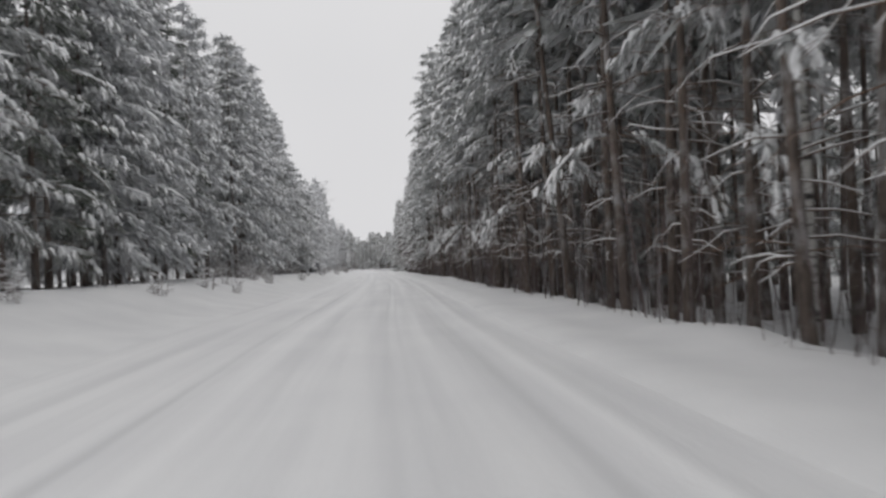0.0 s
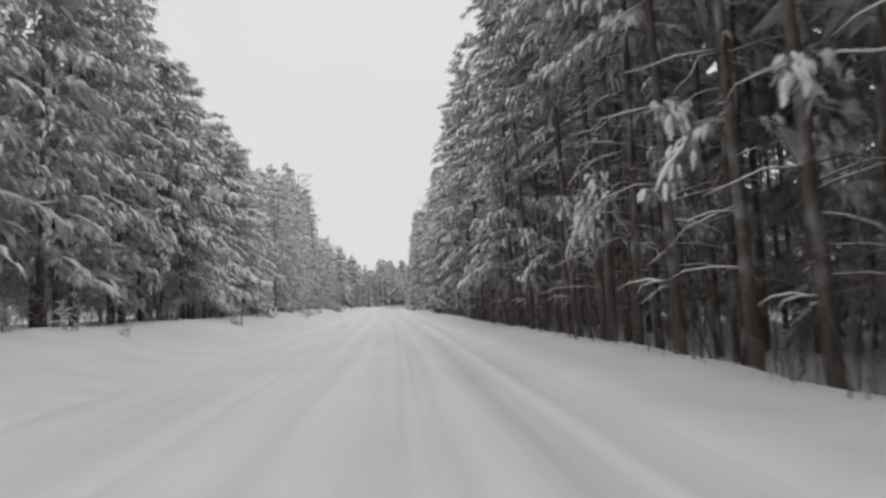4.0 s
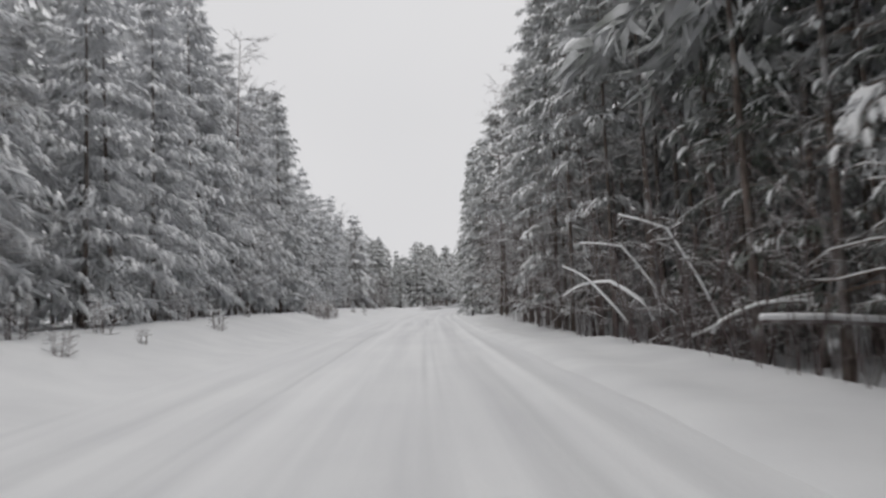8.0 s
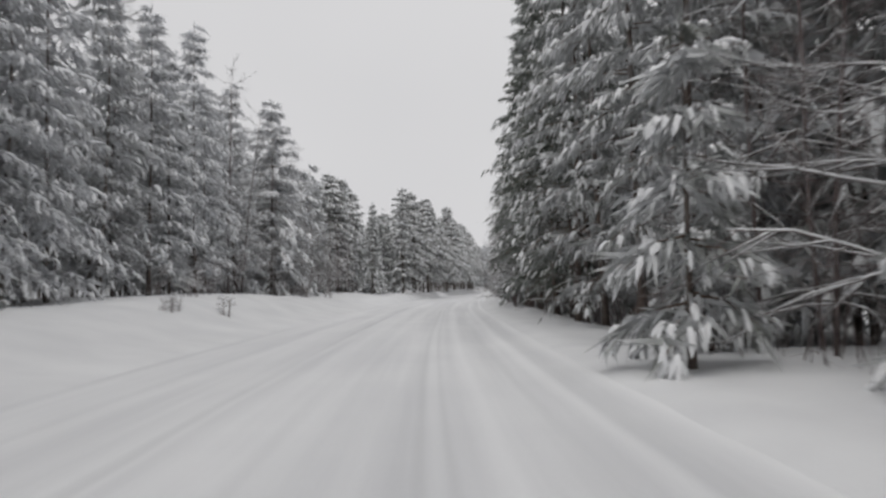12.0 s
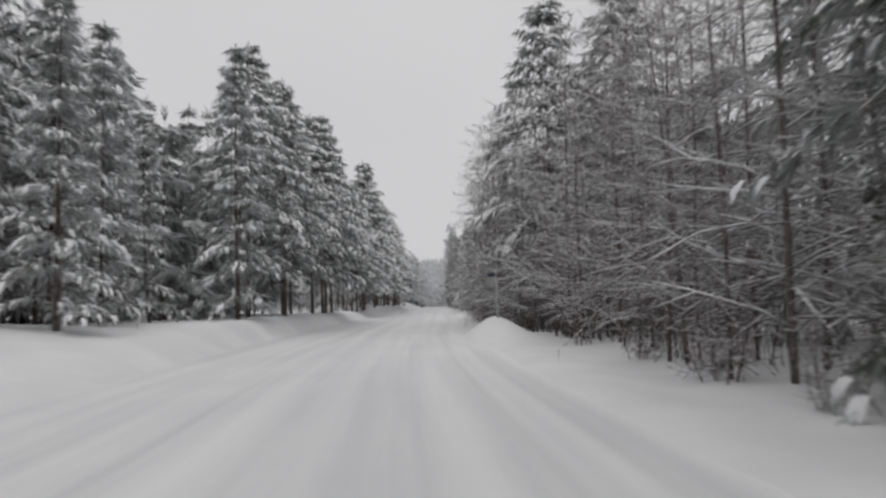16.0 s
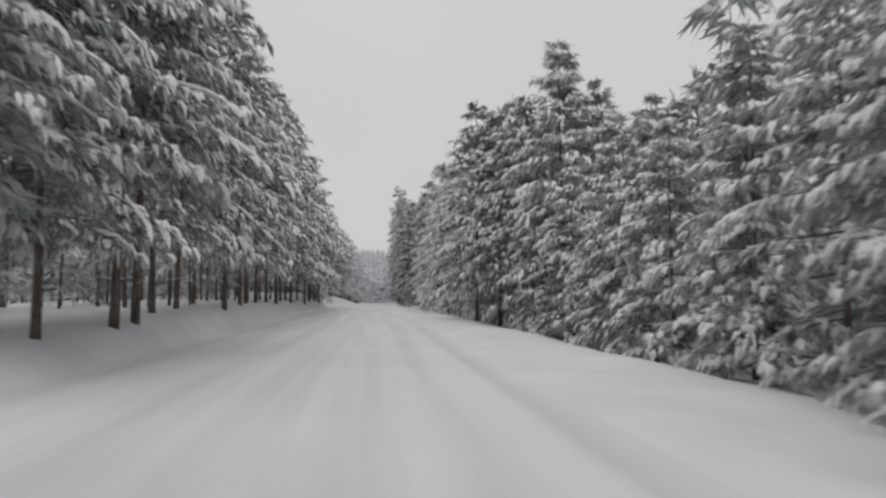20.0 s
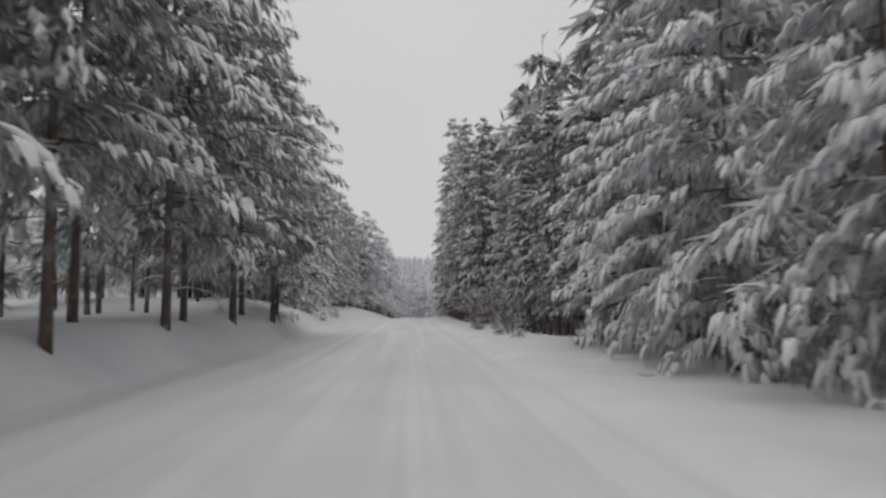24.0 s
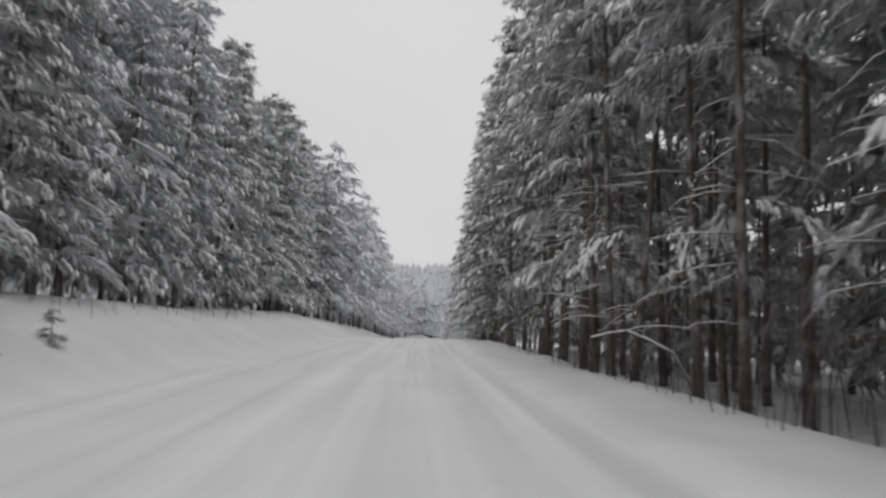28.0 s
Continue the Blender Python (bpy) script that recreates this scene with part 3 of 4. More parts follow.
# the far hill's needles are paled: haze is put into the colour
FAR_HAZE = leaf_material("hazed_far_needles", (0.28, 0.29, 0.295), (0.44, 0.45, 0.46), 0.9)
# hoarfrost on the pines by the clearing, painted haze on the far trees
FROST_AND_HAZE = leaf_material("frost_and_haze_needles", (0.22, 0.215, 0.205), (0.36, 0.35, 0.34), 0.98, 0.22, 0.50)
PATTERNS = []
KINDS = {
    "tall": family(lambda i: conifer("pine_tree", 22 + i % 2, 0.34 + 0.05 * i, 2.5, "skirt", 56, 13, 0.39, 0.72, 10 + i, blades=6, dead=56, low=2, girth=0.115), 4),
    "skirt": family(lambda i: conifer("pine_tree", 19, 0.06 + 0.03 * i, 2.7, "column", 66, 13, 0.40, 0.72, 30 + i, blades=5, dead=12), 4),
    "young": family(lambda i: conifer("young_pine_tree", 11.5, 0.03 + 0.015 * i, 2.8, "skirt", 62, 14, 0.41, 0.88, 50 + i, NEEDLES, fingers=3, blades=5, dead=2), 4),
    "open": family(lambda i: conifer("pine_tree", 15, 0.15 + 0.03 * i, 3.3, "skirt", 74, 14, 0.43, 0.84, 70 + i, SHADED_NEEDLES, fingers=3, blades=5, dead=8), 4),
    "laden": family(lambda i: conifer("young_pine_tree", 11.5, 0.03 + 0.015 * i, 2.8, "skirt", 62, 14, 0.41, 1.0, 60 + i, DUSTED, fingers=3, blades=5, dead=2), 3),
    "green": family(lambda i: conifer("pine_tree", 19, 0.05 + 0.02 * i, 2.7, "column", 70, 13, 0.40, 0.45, 80 + i, GREEN_NEEDLES, blades=6, dead=16), 3),
    "spruce": family(lambda i: conifer("spruce_tree", 15, 0.04, 2.3, "cone", 64, 9, 0.46, 0.75, 90 + i, blades=6, dead=0), 3),
    "small": family(lambda i: conifer("young_spruce_tree", 4.2, 0.04, 1.1, "cone", 26, 6, 0.33, 0.85, 110 + i, dead=0, blades=6), 2),
    "sapling": family(lambda i: conifer("pine_sapling", 1.3, 0.05, 0.45, "cone", 9, 4, 0.24, 0.8, 120 + i, dead=0, blades=5), 2),
    "mid": family(lambda i: conifer("pine_tree", 19, 0.04 + 0.02 * i, 3.2, "column", 84, 12, 0.50, 0.8, 150 + i, RIMED, blades=5, fingers=1, dead=4, sides=6, limbs_too=False), 5),
    "frosty": family(lambda i: conifer("frosted_pine_tree", 18, 0.03 + 0.02 * i, 3.1, "column", 86, 12, 0.50, 0.9, 160 + i, FROST_AND_HAZE, blades=5, fingers=1, dead=4, sides=6, limbs_too=False), 4),
    "bare": family(lambda i: bare("bare_tree", 9.5 + i, 1, 0.05, 190 + i, 0.10, twig=1.6, girth=0.042, snow_share=0.6), 4),
    "hoar": family(lambda i: bare("frosted_bare_tree", 10 + i, 1, 0.06, 270 + i, 0.08, mat=FROST_TWIG, twig=1.8, girth=0.05, snow_share=0.9), 3),
    "bush": family(lambda i: bare("bare_bush", 3.2, 7, 0.5, 210 + i, 0.15, twig=0.4, girth=0.014, snow_share=0.5), 3),
    "limbed": family(lambda i: conifer("old_pine_tree", 17, 0.5, 2.4, "skirt", 26, 9, 0.5, 0.7, 240 + i, blades=6, dead=46, reach=1.5), 2),
    "birch": family(lambda i: bare("birch_tree", 16, 1, 0.05, 230 + i, 0.3, trunk_mat=BIRCH, girth=0.085), 2),
    "shoot": family(lambda i: bare("dry_shoots", 0.9, 7, 0.25, 250 + i, 0.3, twig=0.2, girth=0.012, fine=False), 3),
    # only for the joined woods behind the first rows
    "back": family(lambda i: conifer("back_pine", 21, 0.34 + 0.05 * i, 2.5, "skirt", 15, 3, 1.2, 0.5, 130 + i, blades=4, fingers=1, dead=7, sides=5, limbs_too=False), 4),
    "gloom": family(lambda i: conifer("shaded_pine", 13, 0.06, 2.9, "skirt", 20, 4, 1.15, 0.16, 260 + i, blades=6, fingers=1, dead=6, sides=4, limbs_too=False), 3),
    "deep": family(lambda i: conifer("deep_pine", 21, 0.45, 2.3, "skirt", 9, 3, 1.5, 0.5, 140 + i, blades=4, fingers=1, dead=3, sides=4, limbs_too=False), 3),
    # distance haze is imitated by the pale needle colour of these
    "far": family(lambda i: conifer("far_spruce", 17, 0.06, 2.8, "skirt", 26, 4, 1.1, 0.85, 170 + i, FROST_AND_HAZE, blades=4, fingers=1, dead=0, sides=5, limbs_too=False), 4),
    "filler": family(lambda i: conifer("back_pine", 16, 0.05, 2.8, "skirt", 26, 4, 1.0, 0.8, 180 + i, RIMED, blades=4, fingers=1, dead=0, sides=5, limbs_too=False), 4),
}
LABELS = {
    "tall": ("tall pine with a bare lower trunk and snow on its boughs", "tree"),
    "skirt": ("green pine with low boughs weighed down by snow", "tree"),
    "young": ("young pine thickly covered in fresh snow", "tree"),
    "open": ("roadside pine with dark trunk and snow-laden drooping boughs", "tree"),
    "laden": ("young pine with every bough white under fresh snow", "tree"),
    "green": ("dark green pine with boughs to the ground and little snow", "tree"),
    "spruce": ("pointed spruce with snow on every bough", "tree"),
    "small": ("small young spruce bent under clumps of snow", "tree"),
    "sapling": ("tiny pine sapling sticking out of the snow", "sapling"),
    "mid": ("frosted pine at the edge of the clearing", "tree"),
    "frosty": ("pine white with hoarfrost and fresh snow", "tree"),
    "bare": ("leafless brown tree with snow lying on its twigs", "tree"),
    "hoar": ("leafless tree with every twig white under hoarfrost", "tree"),
    "bush": ("leafless bush with snow along its bent stems", "bush"),
    "limbed": ("old dark-trunked pine with long bare snow-lined limbs", "tree"),
    "birch": ("leafless birch with white bark and dark marks", "tree"),
    "shoot": ("thin dry stalks poking out of the snow", "shoots"),
}
GROUPS = {"tall": "pines along the road", "skirt": "pines along the road", "green": "pines along the road", "open": "pines along the road", "young": "young pines along the road", "laden": "young pines along the road",
          "mid": "frosted pines by the clearing", "bare": "bare trees along the road", "hoar": "bare trees along the road", "frosty": "frosted pines by the clearing",
          "bush": "bare bushes", "spruce": "spruces along the road", "small": "small spruces", "sapling": "saplings", "birch": "birches", "limbed": "old pines", "shoot": "dry stalks"}
for kind, some in KINDS.items():
    for ob in some if kind in LABELS else ():
        tagged(ob, *LABELS[kind], GROUPS[kind])

used = {id(ob): False for ob in PATTERNS}
dice = random.Random(7)


def plant(kind, s, u, height=None, turn=None, lean=(0, 0), which=None, wide=1.0):
    """A tree of that kind at its place by the road; height in metres where it is known."""
    some = KINDS[kind]
    ob = some[which % len(some)] if which is not None else dice.choice(some)
    full = max(c.bound_box[6][2] for c in ob.children)
    k = (height / full) if height else dice.uniform(0.88, 1.1)
    x, y = spot(s, u)
    turn = dice.uniform(0, 360) if turn is None else turn
    m = pose(x, y, ground_height(s, u) - 0.05, lean[0], lean[1], turn) @ Matrix.Diagonal((k * wide, k * wide, k, 1))
    if not used[id(ob)]:
        used[id(ob)] = True
        ob.matrix_basis = m
        return ob
    made = copy_thing(ob, Matrix.Identity(4))
    made.matrix_basis = m
    return made


def row(s0, s1, gap, u, jitter, kinds, low, high, wide=1.0):
    """Trees in a loose row; u may be a function of the station."""
    s = s0 + dice.uniform(0, gap)
    while s < s1:
        at = (u(s) if callable(u) else u) + dice.uniform(-jitter, jitter)
        plant(dice.choice(kinds.split()), s, at, dice.uniform(low, high), wide=wide)
        s += gap * dice.uniform(0.5, 1.55)


JOINED = []


def back_row(s0, s1, gap, u, jitter, kinds, low, high):
    """Trees behind the first rows, to be joined into the woods; u may be a function of the station."""
    s = s0 + dice.uniform(0, gap)
    while s < s1:
        at = (u(s) if callable(u) else u) + dice.uniform(-jitter, jitter)
        ob = dice.choice(KINDS[dice.choice(kinds.split())])
        full = max(c.bound_box[6][2] for c in ob.children)
        k = dice.uniform(low, high) / full
        x, y = spot(s, at)
        JOINED.append((ob, pose(x, y, ground_height(s, at) - 0.05, 0, 0, dice.uniform(0, 360)) @ Matrix.Diagonal((k, k, k, 1))))
        s += gap * dice.uniform(0.7, 1.35)


def join_woods(name, label):
    """All the trees of JOINED as one mesh."""
    cache, mats = {}, []
    co, loop, start, slot, nv, nl = [], [], [], [], 0, 0
    for ob, m in JOINED:
        if id(ob) not in cache:
            packs = []
            for c in ob.children:
                me = c.data
                v = np.empty(len(me.vertices) * 3)
                me.vertices.foreach_get("co", v)
                li, ls = np.empty(len(me.loops), np.int32), np.empty(len(me.polygons), np.int32)
                me.loops.foreach_get("vertex_index", li)
                me.polygons.foreach_get("loop_start", ls)
                if me.materials[0] not in mats:
                    mats.append(me.materials[0])
                packs.append((v.reshape(-1, 3), li, ls, mats.index(me.materials[0])))
            cache[id(ob)] = packs
        r = np.array(m)
        for v, li, ls, k in cache[id(ob)]:
            co.append(v @ r[:3, :3].T + r[:3, 3])
            loop.append(li + nv)
            start.append(ls + nl)
            slot.append(np.full(len(ls), k, np.int32))
            nv, nl = nv + len(v), nl + len(li)
    me = bpy.data.meshes.new(name)
    start = np.concatenate(start)
    me.vertices.add(nv)
    me.loops.add(nl)
    me.polygons.add(len(start))
    me.vertices.foreach_set("co", np.concatenate(co).astype(np.float32).ravel())
    me.loops.foreach_set("vertex_index", np.concatenate(loop))
    me.polygons.foreach_set("loop_start", start)
    for mat in mats:
        me.materials.append(mat)
    me.polygons.foreach_set("material_index", np.concatenate(slot))
    me.update(calc_edges=True)
    me.validate()
    JOINED.clear()
    return tagged(new(name, me), label, "forest", kind="stuff")


# ---------------------------------------------------------------- the forest to the right of the car
row(-6, 90, 2.6, right_edge, 0.6, "tall tall tall tall tall limbed", 21, 25)
row(90, 134, 2.6, right_edge, 0.7, "tall tall skirt", 18, 22)
row(136, 151, 2.6, lambda s: right_edge(s) + 3.4, 0.7, "green tall", 16, 19)
row(151, 160, 2.6, right_edge, 0.7, "tall tall skirt", 16, 19)
row(160, 181, 2.2, lambda s: right_edge(s) + 0.7, 0.9, "tall tall bare", 17, 21)
row(187, 203, 2.0, lambda s: right_edge(s) + 0.8, 0.8, "bare", 11, 15)
row(203, 216, 2.8, right_edge, 0.5, "skirt green", 18, 22)
row(216, 256, 2.6, lambda s: right_edge(s) + 0.5 * (s > 236), 0.5, "green", 19, 22)
row(236, 251, 1.8, lambda s: right_edge(s) - 0.9, 0.5, "hoar hoar bare", 9, 13)
row(256, 285, 1.4, lambda s: right_edge(s) + 0.5 * (262 < s < 282), 0.7, "bare hoar", 8, 12.5)
row(285, 300, 1.3, right_edge, 0.7, "bare hoar", 11, 14.5)
row(300, 315, 1.4, right_edge, 0.7, "hoar hoar bare", 10, 14)
row(313, 342, 2.5, right_edge, 0.6, "young", 7.5, 10.5, 1.0)
row(342, 358, 2.3, lambda s: right_edge(s) - 0.4, 0.9, "young open", 12.5, 15, 0.9)
row(358, 366, 2.6, right_edge, 0.9, "young bare", 8, 12)
row(366, 399, 3.2, right_edge, 0.6, "laden", 11, 15, 0.82)
row(400, 405, 2.4, lambda s: right_edge(s) + 1.2, 0.5, "green laden", 13.5, 15)
row(405, 416, 2.4, lambda s: right_edge(s) + 0.8, 0.6, "green skirt limbed", 11.5, 13)
row(417, 433, 2.6, lambda s: right_edge(s) + 0.5, 0.6, "skirt green", 12, 14.5)
row(433, 441, 2.3, lambda s: right_edge(s) + 0.3, 0.6, "skirt green", 17, 19)
row(441, 456, 2.4, right_edge, 0.6, "tall tall tall limbed", 18, 21)
row(456, 520, 2.6, right_edge, 0.6, "tall green skirt tall", 21, 25)
for d in (8, 15):
    back_row(38, 166, 4.0, lambda s: right_edge(s) + d, 1.5, "gloom", 9, 14)
    back_row(166, 250, 4.0, lambda s: right_edge(s) + d, 1.5, "gloom", 9, 14)
    back_row(392, 500, 4.0, lambda s: right_edge(s) + d, 1.5, "gloom", 9, 14)
    back_row(272, 420, 4.0, lambda s: left_edge(s) - d - 4, 1.5, "gloom", 7, 10)
back_row(-10, 260, 2.6, lambda s: right_edge(s) + 27, 1.0, "gloom", 12, 16)
back_row(240, 500, 2.8, lambda s: right_edge(s) + 24, 1.0, "gloom", 10, 14)
back_row(8, 60, 2.4, lambda s: right_edge(s) + 4, 1.0, "back", 20, 23)
for d in (14,):
    back_row(-10, 166, 2.6, lambda s: right_edge(s) + d, 1.6, "deep", 18, 23)
    back_row(392, 480, 2.9, lambda s: right_edge(s) + d, 1.6, "deep", 16, 22)
for d in (2.6, 5.4, 9):
    back_row(-10, 166, 2.7 + d * 0.06, lambda s: right_edge(s) + d, 1.3, "back", 18, 23)
    back_row(392, 480, 2.9 + d * 0.06, lambda s: right_edge(s) + d, 1.3, "back", 16, 22)
for d in (3.2, 7):
    back_row(200, 250, 3.0, lambda s: right_edge(s) + d, 1.3, "back filler", 14, 18)
    back_row(310, 352, 2.6, lambda s: right_edge(s) + d, 1.3, "filler", 10, 13.5)
    back_row(342, 398, 3.0, lambda s: right_edge(s) + d, 1.3, "gloom filler", 8, 12)
for d in (6, 11, 16):
    back_row(164, 205, 3.2, lambda s: right_edge(s) + d, 2.0, "gloom back", 13, 19)
    back_row(256, 282, 3.2, lambda s: right_edge(s) + d - 1.2, 1.2, "gloom", 9, 12)
    back_row(282, 299, 2.8, lambda s: right_edge(s) + d - 1.8, 1.2, "gloom", 11, 14.5)
    back_row(299, 312, 2.8, lambda s: right_edge(s) + d - 1.0, 1.2, "filler", 10, 13)
row(256, 298, 1.9, lambda s: right_edge(s) + 2.2, 0.8, "bare hoar", 11, 15)
row(298, 314, 1.9, lambda s: right_edge(s) + 2.2, 0.8, "hoar", 11, 14)

# ---------------------------------------------------------------- the forest to the left
row(4, 50, 2.7, lambda s: left_edge(s) - 2, 0.9, "skirt green mid", 20, 24)
row(50, 106, 3.0, lambda s: left_edge(s) - 2, 0.9, "mid skirt mid", 19, 23)
row(106, 122, 2.6, lambda s: left_edge(s) - 2, 0.9, "frosty laden open", 15, 18)
row(122, 140, 2.1, lambda s: left_edge(s) - 2, 1.1, "frosty laden mid", 13.5, 16.5)
row(140, 165, 2.2, lambda s: left_edge(s) - 1.2, 1.3, "frosty frosty mid hoar", 15.5, 18.5)
row(165, 200, 2.3, lambda s: left_edge(s) - 1.2, 1.3, "frosty frosty mid hoar", 19, 23)
row(200, 216, 2.6, lambda s: left_edge(s) - 2.0, 1.2, "frosty mid frosty", 16, 19)
row(216, 240, 2.4, lambda s: left_edge(s) - 2.0, 1.2, "frosty mid hoar", 14, 17)
row(240, 256, 2.2, lambda s: left_edge(s) - 2.0, 1.2, "hoar hoar frosty", 11, 14)
row(266, 277, 1.9, lambda s: left_edge(s) - 3.0, 1.2, "open", 12, 14, 1.0)
row(243, 263, 1.9, lambda s: left_edge(s) + 0.9, 0.6, "hoar bare", 5, 8)
row(272, 281, 2.6, lambda s: left_edge(s) - 1.0, 0.9, "bare", 5, 7)
row(286, 300, 2.6, lambda s: left_edge(s) - 0.4, 0.6, "open", 13, 15.5)
row(300, 311, 3.2, lambda s: left_edge(s) - 0.2, 0.5, "open", 14, 16)
row(322, 330, 1.9, lambda s: left_edge(s) - 0.4, 1.1, "open", 12.5, 14)
row(330, 398, 3.5, lambda s: left_edge(s) - 0.2, 0.6, "open", 14.5, 17.5)
row(420, 520, 2.5, lambda s: left_edge(s) - 2.6, 0.8, "mid skirt mid spruce", 15, 18.5)
for d in (5, 9.5):
    back_row(0, 98, 3.2, lambda s: left_edge(s) - d, 1.5, "filler back", 16, 20)
    back_row(98, 162, 3.2, lambda s: left_edge(s) - d, 1.5, "filler", 12, 15.5)
    back_row(162, 190, 3.2, lambda s: left_edge(s) - d, 1.5, "filler back", 16, 20)
    back_row(190, 216, 3.2, lambda s: left_edge(s) - d, 1.5, "filler", 16, 19)
    back_row(216, 248, 3.0, lambda s: left_edge(s) - d, 1.5, "filler", 14, 17)
    back_row(248, 270, 3.2, lambda s: left_edge(s) - d, 1.5, "filler", 12, 15)
    back_row(236, 296, 3.0, lambda s: left_edge(s) - 6 - d, 1.3, "filler", 15, 18.5)
    back_row(270, 290, 3.4, lambda s: left_edge(s) - d - 3, 1.3, "filler", 8, 10)
    back_row(290, 302, 3.4, lambda s: left_edge(s) - d, 1.3, "back", 11, 13)
    back_row(284, 304, 2.8, lambda s: left_edge(s) - d + 0.6, 1.0, "gloom", 9, 12)
    back_row(328, 344, 3.4, lambda s: left_edge(s) - d - 2, 1.3, "filler", 7, 9)
    back_row(344, 418, 3.4, lambda s: left_edge(s) - d, 1.3, "back", 13, 16)
    back_row(416, 520, 3.0, lambda s: left_edge(s) - d, 1.3, "filler", 15, 19)

# ---------------------------------------------------------------- both sides, far ahead
for u in (7.2, 11):
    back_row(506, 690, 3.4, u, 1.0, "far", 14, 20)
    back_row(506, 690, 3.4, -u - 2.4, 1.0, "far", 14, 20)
join_woods("forest", "dense snowy pine forest with dark trunks behind the roadside trees")


def thicket(name, label, s0, s1, edge, reach, count, low, high, seed, mat=None):
    """Thin bare stems and dead twigs that fill the shade under the trees."""
    rng = np.random.default_rng(seed)
    shape = Shape()
    for _ in range(count):
        s = rng.uniform(s0, s1)
        u = edge(s) + reach * rng.uniform() ** 1.5
        x, y = spot(s, u)
        h = low + (high - low) * rng.uniform() ** 2
        p = np.array((x, y, ground_height(s, u) - 0.1))
        lean = rng.normal(0, 0.22, 2)
        q = p + np.array((lean[0] * h * 0.4, lean[1] * h * 0.4, h * 0.6))
        e = p + np.array((lean[0] * h * 1.3, lean[1] * h * 1.3, h))
        r = 0.005 + 0.0035 * h
        tube(shape, [p, q, e], [r, r * 0.7, r * 0.25], 3)
        for _ in range(2):
            f = rng.uniform(0.3, 0.9)
            b = p + (e - p) * f
            w = rng.normal(0, 1, 3) * (1, 1, 0.35)
            c = b + w / np.linalg.norm(w) * rng.uniform(0.3, 1.0)
            tube(shape, [b, c], [r * 0.5, r * 0.2], 3)
    return tagged(new(name, shape.mesh(name, mat or TWIG)), label, "undergrowth", kind="stuff")


UNDER = "thin bare stems and twigs of the shaded undergrowth"
thicket("undergrowth", UNDER, -5, 166, lambda s: right_edge(s) - 0.9, 9, 2200, 0.6, 6, 301)
thicket("undergrowth", UNDER, 262, 312, lambda s: right_edge(s) + 0.2, 5, 900, 0.6, 5, 306)
thicket("undergrowth", UNDER, 166, 262, lambda s: right_edge(s) - 0.6, 6, 900, 0.5, 4.5, 302)
thicket("undergrowth", UNDER, 366, 480, lambda s: right_edge(s) - 0.9, 8, 1300, 0.6, 5, 303)
thicket("undergrowth", UNDER, 10, 262, lambda s: left_edge(s) + 0.8 - 5, 5, 1300, 0.5, 3.5, 304, FROST_TWIG)
thicket("undergrowth", UNDER, 418, 480, lambda s: left_edge(s) - 3.5, 4, 400, 0.5, 3, 305, FROST_TWIG)


def wide_woods():
    """The forest that stretches away on both sides, seen only as crowns behind crowns."""
    rng = np.random.default_rng(8)
    shape = Shape()
    for _ in range(4200):
        s, side = rng.uniform(-60, 680), rng.choice((-1, 1))
        u = (right_edge(s) + 33 if side > 0 else -left_edge(s) + 28) + 150 * rng.uniform() ** 1.3
        crown(shape, s, side * u, rng.uniform(12, 19), rng.uniform(1.8, 2.8), rng)
    return tagged(new("wide_forest", shape.mesh("wide_forest", RIMED, False)), "snowy conifer forest stretching away from the road", "forest", kind="stuff")


def crown(shape, s, u, h, r, rng):
    """One ragged far crown in five tiers."""
    x, y = spot(s, u)
    z, a = ground_height(s, u) - 0.5, rng.uniform(0, 6)
    pts, ring = [(x, y, z + h)], 5
    for lev, (fh, fr) in enumerate(((0.72, 0.5), (0.66, 0.3), (0.36, 0.85), (0.3, 0.55), (0.05, 1.0))):
        q = a + lev * 0.6 + np.arange(ring) * 2 * math.pi / ring
        k = r * fr * rng.uniform(0.75, 1.2, ring)
        pts += list(zip(x + k * np.cos(q), y + k * np.sin(q), [z + h * fh] * ring))
    faces = [(0, 1 + j, 1 + (j + 1) % ring) for j in range(ring)]
    for lev in range(4):
        b = 1 + lev * ring
        faces += [(b + j, b + ring + j, b + ring + (j + 1) % ring, b + (j + 1) % ring) for j in range(ring)]
    shape.add(pts, faces)


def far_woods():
    """The wooded hill at the end of the road: thousands of small, ragged crowns, with haze painted into their pale
    colour.
    """
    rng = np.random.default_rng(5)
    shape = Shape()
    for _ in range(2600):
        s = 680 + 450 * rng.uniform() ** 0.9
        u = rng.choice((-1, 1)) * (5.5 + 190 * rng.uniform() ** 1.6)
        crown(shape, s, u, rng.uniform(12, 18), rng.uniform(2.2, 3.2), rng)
    return tagged(new("far_woods", shape.mesh("far_woods", FAR_HAZE, False)), "spruce forest covering a distant hill, haze painted into its colour", "forest", kind="stuff")


far_woods()
wide_woods()


def stalks(s0, s1, u0, u1, count, kind, low, high):
    for _ in range(count):
        plant(kind, dice.uniform(s0, s1), dice.uniform(u0, u1), dice.uniform(low, high))


# ---------------------------------------------------------------- single trees that stand out
plant("birch", 11.5, 7.0, 17, lean=(0, -2))
plant("birch", 121, 6.0, 16)
plant("small", 198.2, 4.4, 6.4)
plant("small", 201, 5.8, 5.0)
plant("small", 194, 6.2, 4.6)
plant("small", 191, 7.0, 4.0)
plant("limbed", 185.1, 6.2, 17)
plant("limbed", 183.9, 6.55, 18)
plant("limbed", 181, 8.8, 16)
